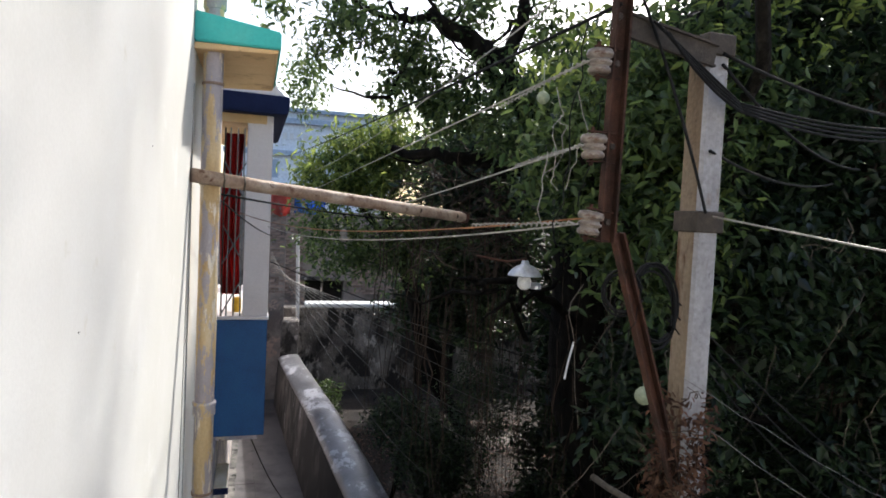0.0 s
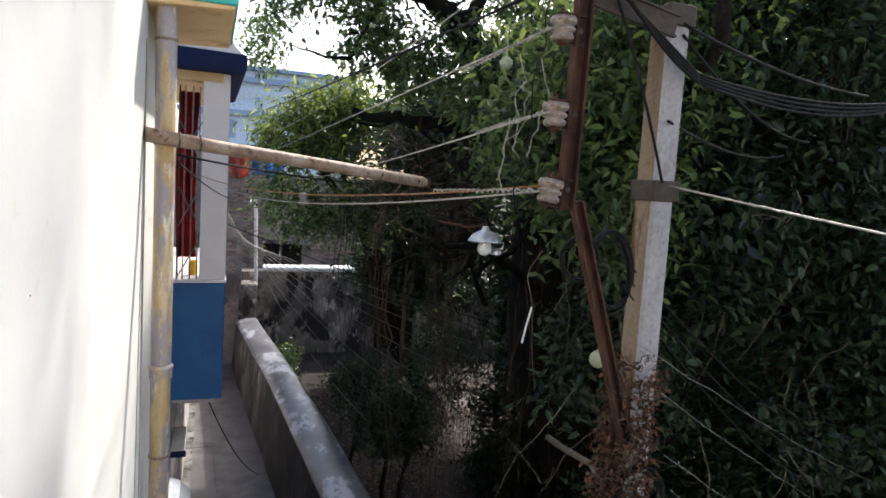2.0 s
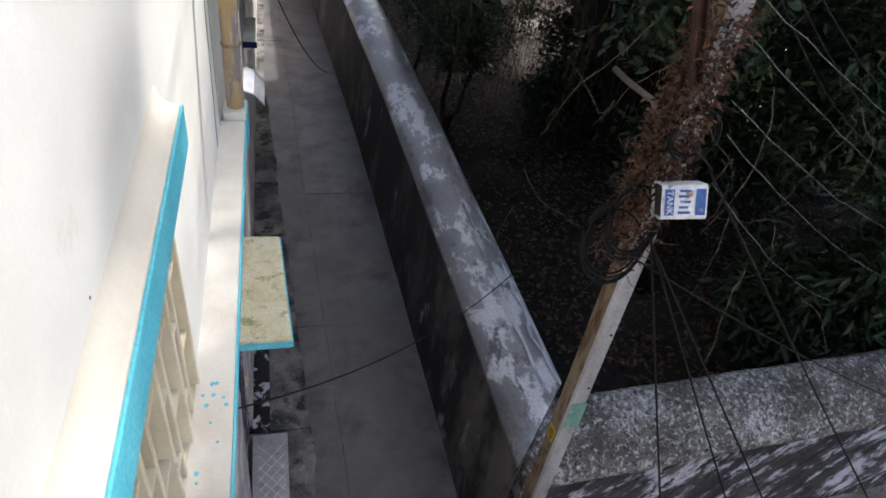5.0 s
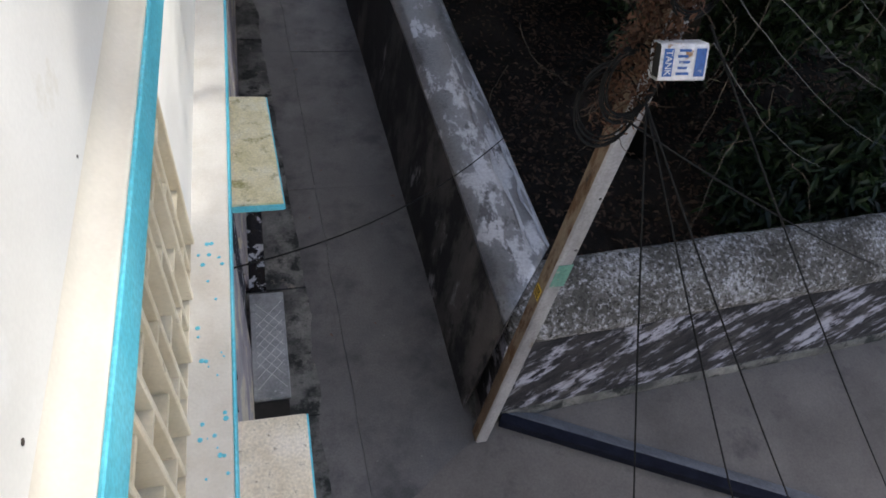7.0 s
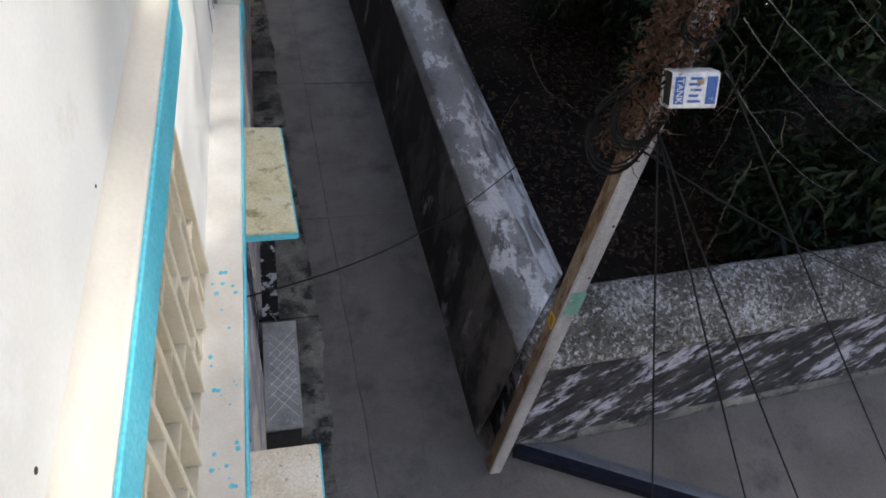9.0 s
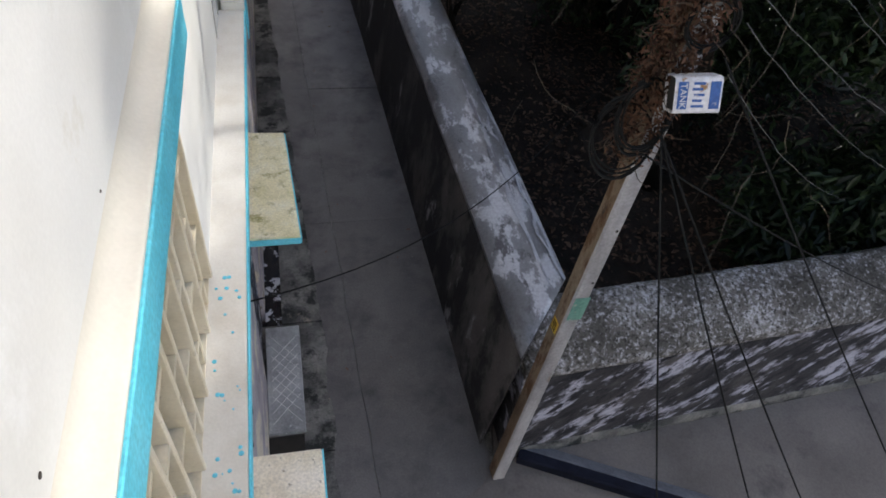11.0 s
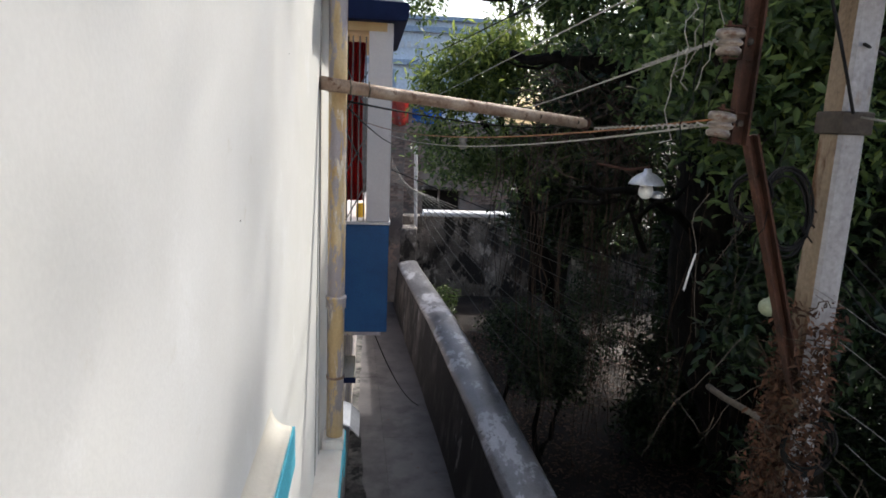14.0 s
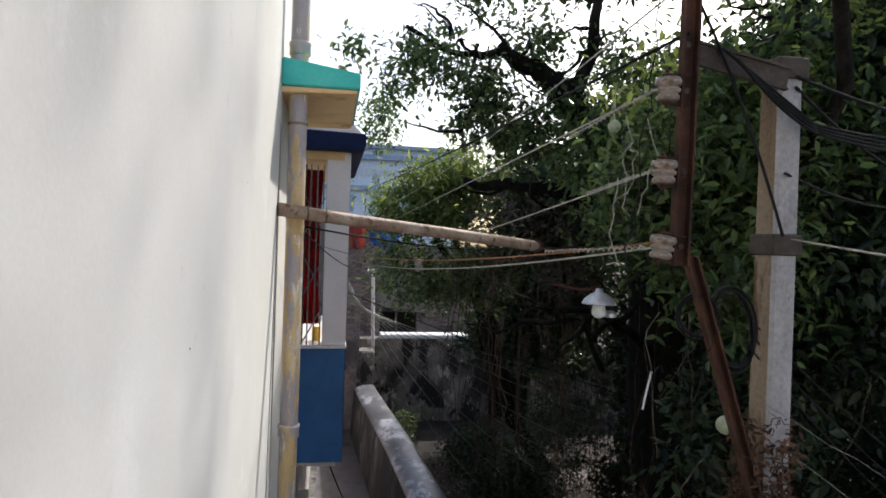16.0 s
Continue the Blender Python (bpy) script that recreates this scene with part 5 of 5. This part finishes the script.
# boughs out of view, added to cut the light on the near alley
crown(ft, [((1.9, 3.6, 10.7), (1.1, 1.6, 0.6), 100), ((1.6, 0.6, 11.0), (1.1, 1.4, 0.6), 80), ((4.3, 5.7, 9.6), (1.1, 0.8, 0.8), 90)], 30, 0.17, 0.15, L_DARK, 0.45, 0.5, "unseen high boughs added to shade the alley")
# small leaves out of view, added to thin the sun on the house wall
crown(ft, [((4.4, 4.6, 12.0), (1.7, 1.4, 1.0), 330), ((4.4, 6.5, 12.0), (1.6, 1.2, 1.0), 320), ((4.3, 2.6, 12.0), (1.6, 1.2, 1.0), 260), ((4.4, 0.9, 12.1), (1.6, 1.2, 1.0), 230)], 9, 0.30, 0.085, L_DARK, 0.45, 0.46, "unseen thin boughs added to filter the sun on the wall")
crown(ft, [((3.1, 4.8, 6.9), (1.1, 0.5, 0.5), 26), ((4.6, 4.8, 7.6), (1.2, 0.6, 0.7), 34), ((3.4, 4.7, 5.8), (0.7, 0.4, 0.5), 20)], 26, 0.13, 0.10, L_LIGHT, 0.4, 0.42, "young yellow-green leaves")
for p in ((2.03, 3.0, 4.78), (2.07, 4.6, 6.62)):
    fr = obj("round_fruit", lathe([(0.004, -0.05), (0.026, -0.042), (0.045, -0.02), (0.05, 0.0), (0.045, 0.022), (0.026, 0.042), (0.006, 0.052), (0.003, 0.30)], p, 16), M_FRUIT, smooth=True)
    tagged(fr, "pale green round fruit hanging on its stalk", "fruit", "fruit on the tree")

# low growth behind the cross wall
ug = thing("undergrowth", (5, 5, 0), "dark leafy undergrowth behind the low wall", "undergrowth", kind="stuff")
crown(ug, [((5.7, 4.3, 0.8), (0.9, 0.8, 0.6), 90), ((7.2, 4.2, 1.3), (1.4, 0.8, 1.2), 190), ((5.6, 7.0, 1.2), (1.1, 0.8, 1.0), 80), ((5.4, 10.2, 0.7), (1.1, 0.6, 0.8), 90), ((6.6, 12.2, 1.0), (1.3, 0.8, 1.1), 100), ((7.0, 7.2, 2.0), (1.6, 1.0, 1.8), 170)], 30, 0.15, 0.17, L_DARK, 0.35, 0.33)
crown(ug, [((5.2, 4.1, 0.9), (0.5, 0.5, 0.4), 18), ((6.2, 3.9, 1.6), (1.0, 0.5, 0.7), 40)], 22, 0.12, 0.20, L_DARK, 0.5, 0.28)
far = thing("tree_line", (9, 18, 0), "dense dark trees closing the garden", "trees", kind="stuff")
# the three blobs above z 11 are unseen, added to darken the garden
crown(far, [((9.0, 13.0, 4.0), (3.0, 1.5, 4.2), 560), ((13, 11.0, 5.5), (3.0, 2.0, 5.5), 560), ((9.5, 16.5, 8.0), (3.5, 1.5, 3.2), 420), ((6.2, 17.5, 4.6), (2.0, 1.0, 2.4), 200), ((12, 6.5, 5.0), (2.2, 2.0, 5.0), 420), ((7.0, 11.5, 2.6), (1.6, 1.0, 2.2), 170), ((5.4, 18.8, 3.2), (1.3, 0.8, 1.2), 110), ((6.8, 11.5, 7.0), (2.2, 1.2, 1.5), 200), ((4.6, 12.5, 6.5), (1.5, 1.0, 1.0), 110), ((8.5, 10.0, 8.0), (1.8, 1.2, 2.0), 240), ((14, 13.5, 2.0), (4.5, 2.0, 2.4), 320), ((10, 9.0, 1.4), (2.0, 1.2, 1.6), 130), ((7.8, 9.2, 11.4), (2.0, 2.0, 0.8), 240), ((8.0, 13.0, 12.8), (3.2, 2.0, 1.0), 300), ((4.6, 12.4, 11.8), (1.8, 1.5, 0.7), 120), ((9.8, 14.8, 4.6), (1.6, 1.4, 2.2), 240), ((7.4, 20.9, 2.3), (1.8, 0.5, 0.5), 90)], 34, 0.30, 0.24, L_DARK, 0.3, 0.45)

# hanging dry vines
hv = thing("hanging_vines", (5.6, 5, 3), "brown bundle of dry hanging vines", "vines")
for k in range(46):
    x, y = 5.72 + rng.normal() * 0.07, 4.95 + rng.normal() * 0.08
    pts = [Vector((x + 0.15, y, 7.2))]
    for i in range(10):
        pts.append(pts[-1] + Vector((rng.normal() * 0.03 - 0.035, rng.normal() * 0.03, -rng.uniform(0.25, 0.42))))
    part("stem", tube(pts, 0.010, 4, None, 0.003), M_TWIG, hv)
for k in range(30):
    pts = [Vector((rng.uniform(2.0, 5.0), rng.uniform(3.2, 4.6), rng.uniform(2.0, 6.0)))]
    dv = Vector((rng.normal() * 0.5, rng.normal() * 0.2, -1))
    for i in range(12):
        dv += Vector(rng.normal(size=3)) * 0.4 + Vector((0, 0, -0.1))
        pts.append(pts[-1] + dv.normalized() * 0.09)
    part("tendril", tube(pts, 0.004, 4, None, 0.0015), M_STRAW, hv, "bleached thin tendril")
tagged(obj("cut_branch", tube([(2.40, 4.1, 3.86), (2.28, 3.7, 3.96), (2.12, 3.1, 4.12), (1.75, 2.3, 4.2)], 0.024, 9, None, 0.016), M_STRAW, smooth=True), "pale sawn branch leaning on the pole", "branch")
tagged(obj("white_stick", tube([(2.66, 5.0, 4.66), (2.64, 5.0, 4.58), (2.62, 5.0, 4.5), (2.59, 5.0, 4.34)], 0.009, 6), M_WHITE), "bleached stick caught in the vines", "stick")

# pale patches that paint sunlit ground, and fallen leaves
for k, (x, y, rx, ry) in enumerate(((6.0, 15.6, 1.3, 0.7), (9.8, 8.6, 0.8, 0.9))):
    b = bmesh.new()
    c0 = b.verts.new((x, y, 0.06))
    rim = [b.verts.new((x + rx * math.cos(a) * (1 + 0.15 * math.sin(3 * a)), y + ry * math.sin(a) * (1 + 0.2 * math.cos(2 * a)), -0.12)) for a in [2 * math.pi * i / 28 for i in range(28)]]
    for i in range(28):
        b.faces.new((c0, rim[i], rim[(i + 1) % 28]))
    tagged(obj("lit_ground_patch", b, M_LITPAD, smooth=True), "pale patch painting sunlit ground in the garden", "ground", kind="structure")
n = 26000
px, py = rng.uniform(2.1, 9.5, n), rng.uniform(2.9, 17, n) ** 1.0
keep = (px > 2.4 - 0.048 * py) & (rng.random(n) < 0.35 + 0.65 * (np.sin(px * 2.1 + 1) * np.sin(py * 1.3) > -0.1))
px, py = px[keep], py[keep]
v, f = leaf_arrays(np.stack([px, py, -0.10 + 0.09 * rng.random(len(px))], 1), 0.085, 0.0, 0.75, 0.5)
tagged(mesh_np("leaf_litter", v, f, L_DRY), "brown fallen leaves on the garden soil", "leaf litter", kind="stuff")
for k in range(26):
    x, y = rng.uniform(0.3, 1.4), rng.uniform(1.5, 12)
    v, f = leaf_arrays(np.array([[x, min(y, 12), 0.008]]), 0.05, 0.0, 1.0, 0.5)
    tagged(mesh_np("fallen_leaf", v, f, L_DRY), "dry leaf fallen on the paving", "leaf", "leaves on the paving")

# bricks of the far walls
wall_b = bpy.data.objects["brick_house"]
bmk = box(-0.115, 0.115, -0.02, 0.02, -0.034, 0.034)
proto = bpy.data.meshes.new("brick")
bmk.to_mesh(proto)
bmk.free()
proto.materials.append(M_BRICK)


def bricks(parent, x0, x1, y, z0, z1, most):
    row, z, c = 0, z0, 0
    while z < z1 and c < most:
        x = x0 + (0.12 if row % 2 else 0.0)
        while x < x1 and c < most:
            if rng.random() > 0.12:
                o = new("brick", proto)
                o.parent = parent
                o.location = Vector((x, y + rng.uniform(-0.008, 0.006), z)) - ORIGIN[parent]
                c += 1
            x += 0.245
        z += 0.082
        row += 1


bricks(bpy.data.objects["end_wall"], 0.0, 0.85, 19.69, 3.2, 5.9, 130)
bricks(wall_b, 1.0, 1.8, 24.29, 2.6, 6.0, 160)
bricks(wall_b, 3.6, 5.2, 24.29, 2.6, 4.6, 140)
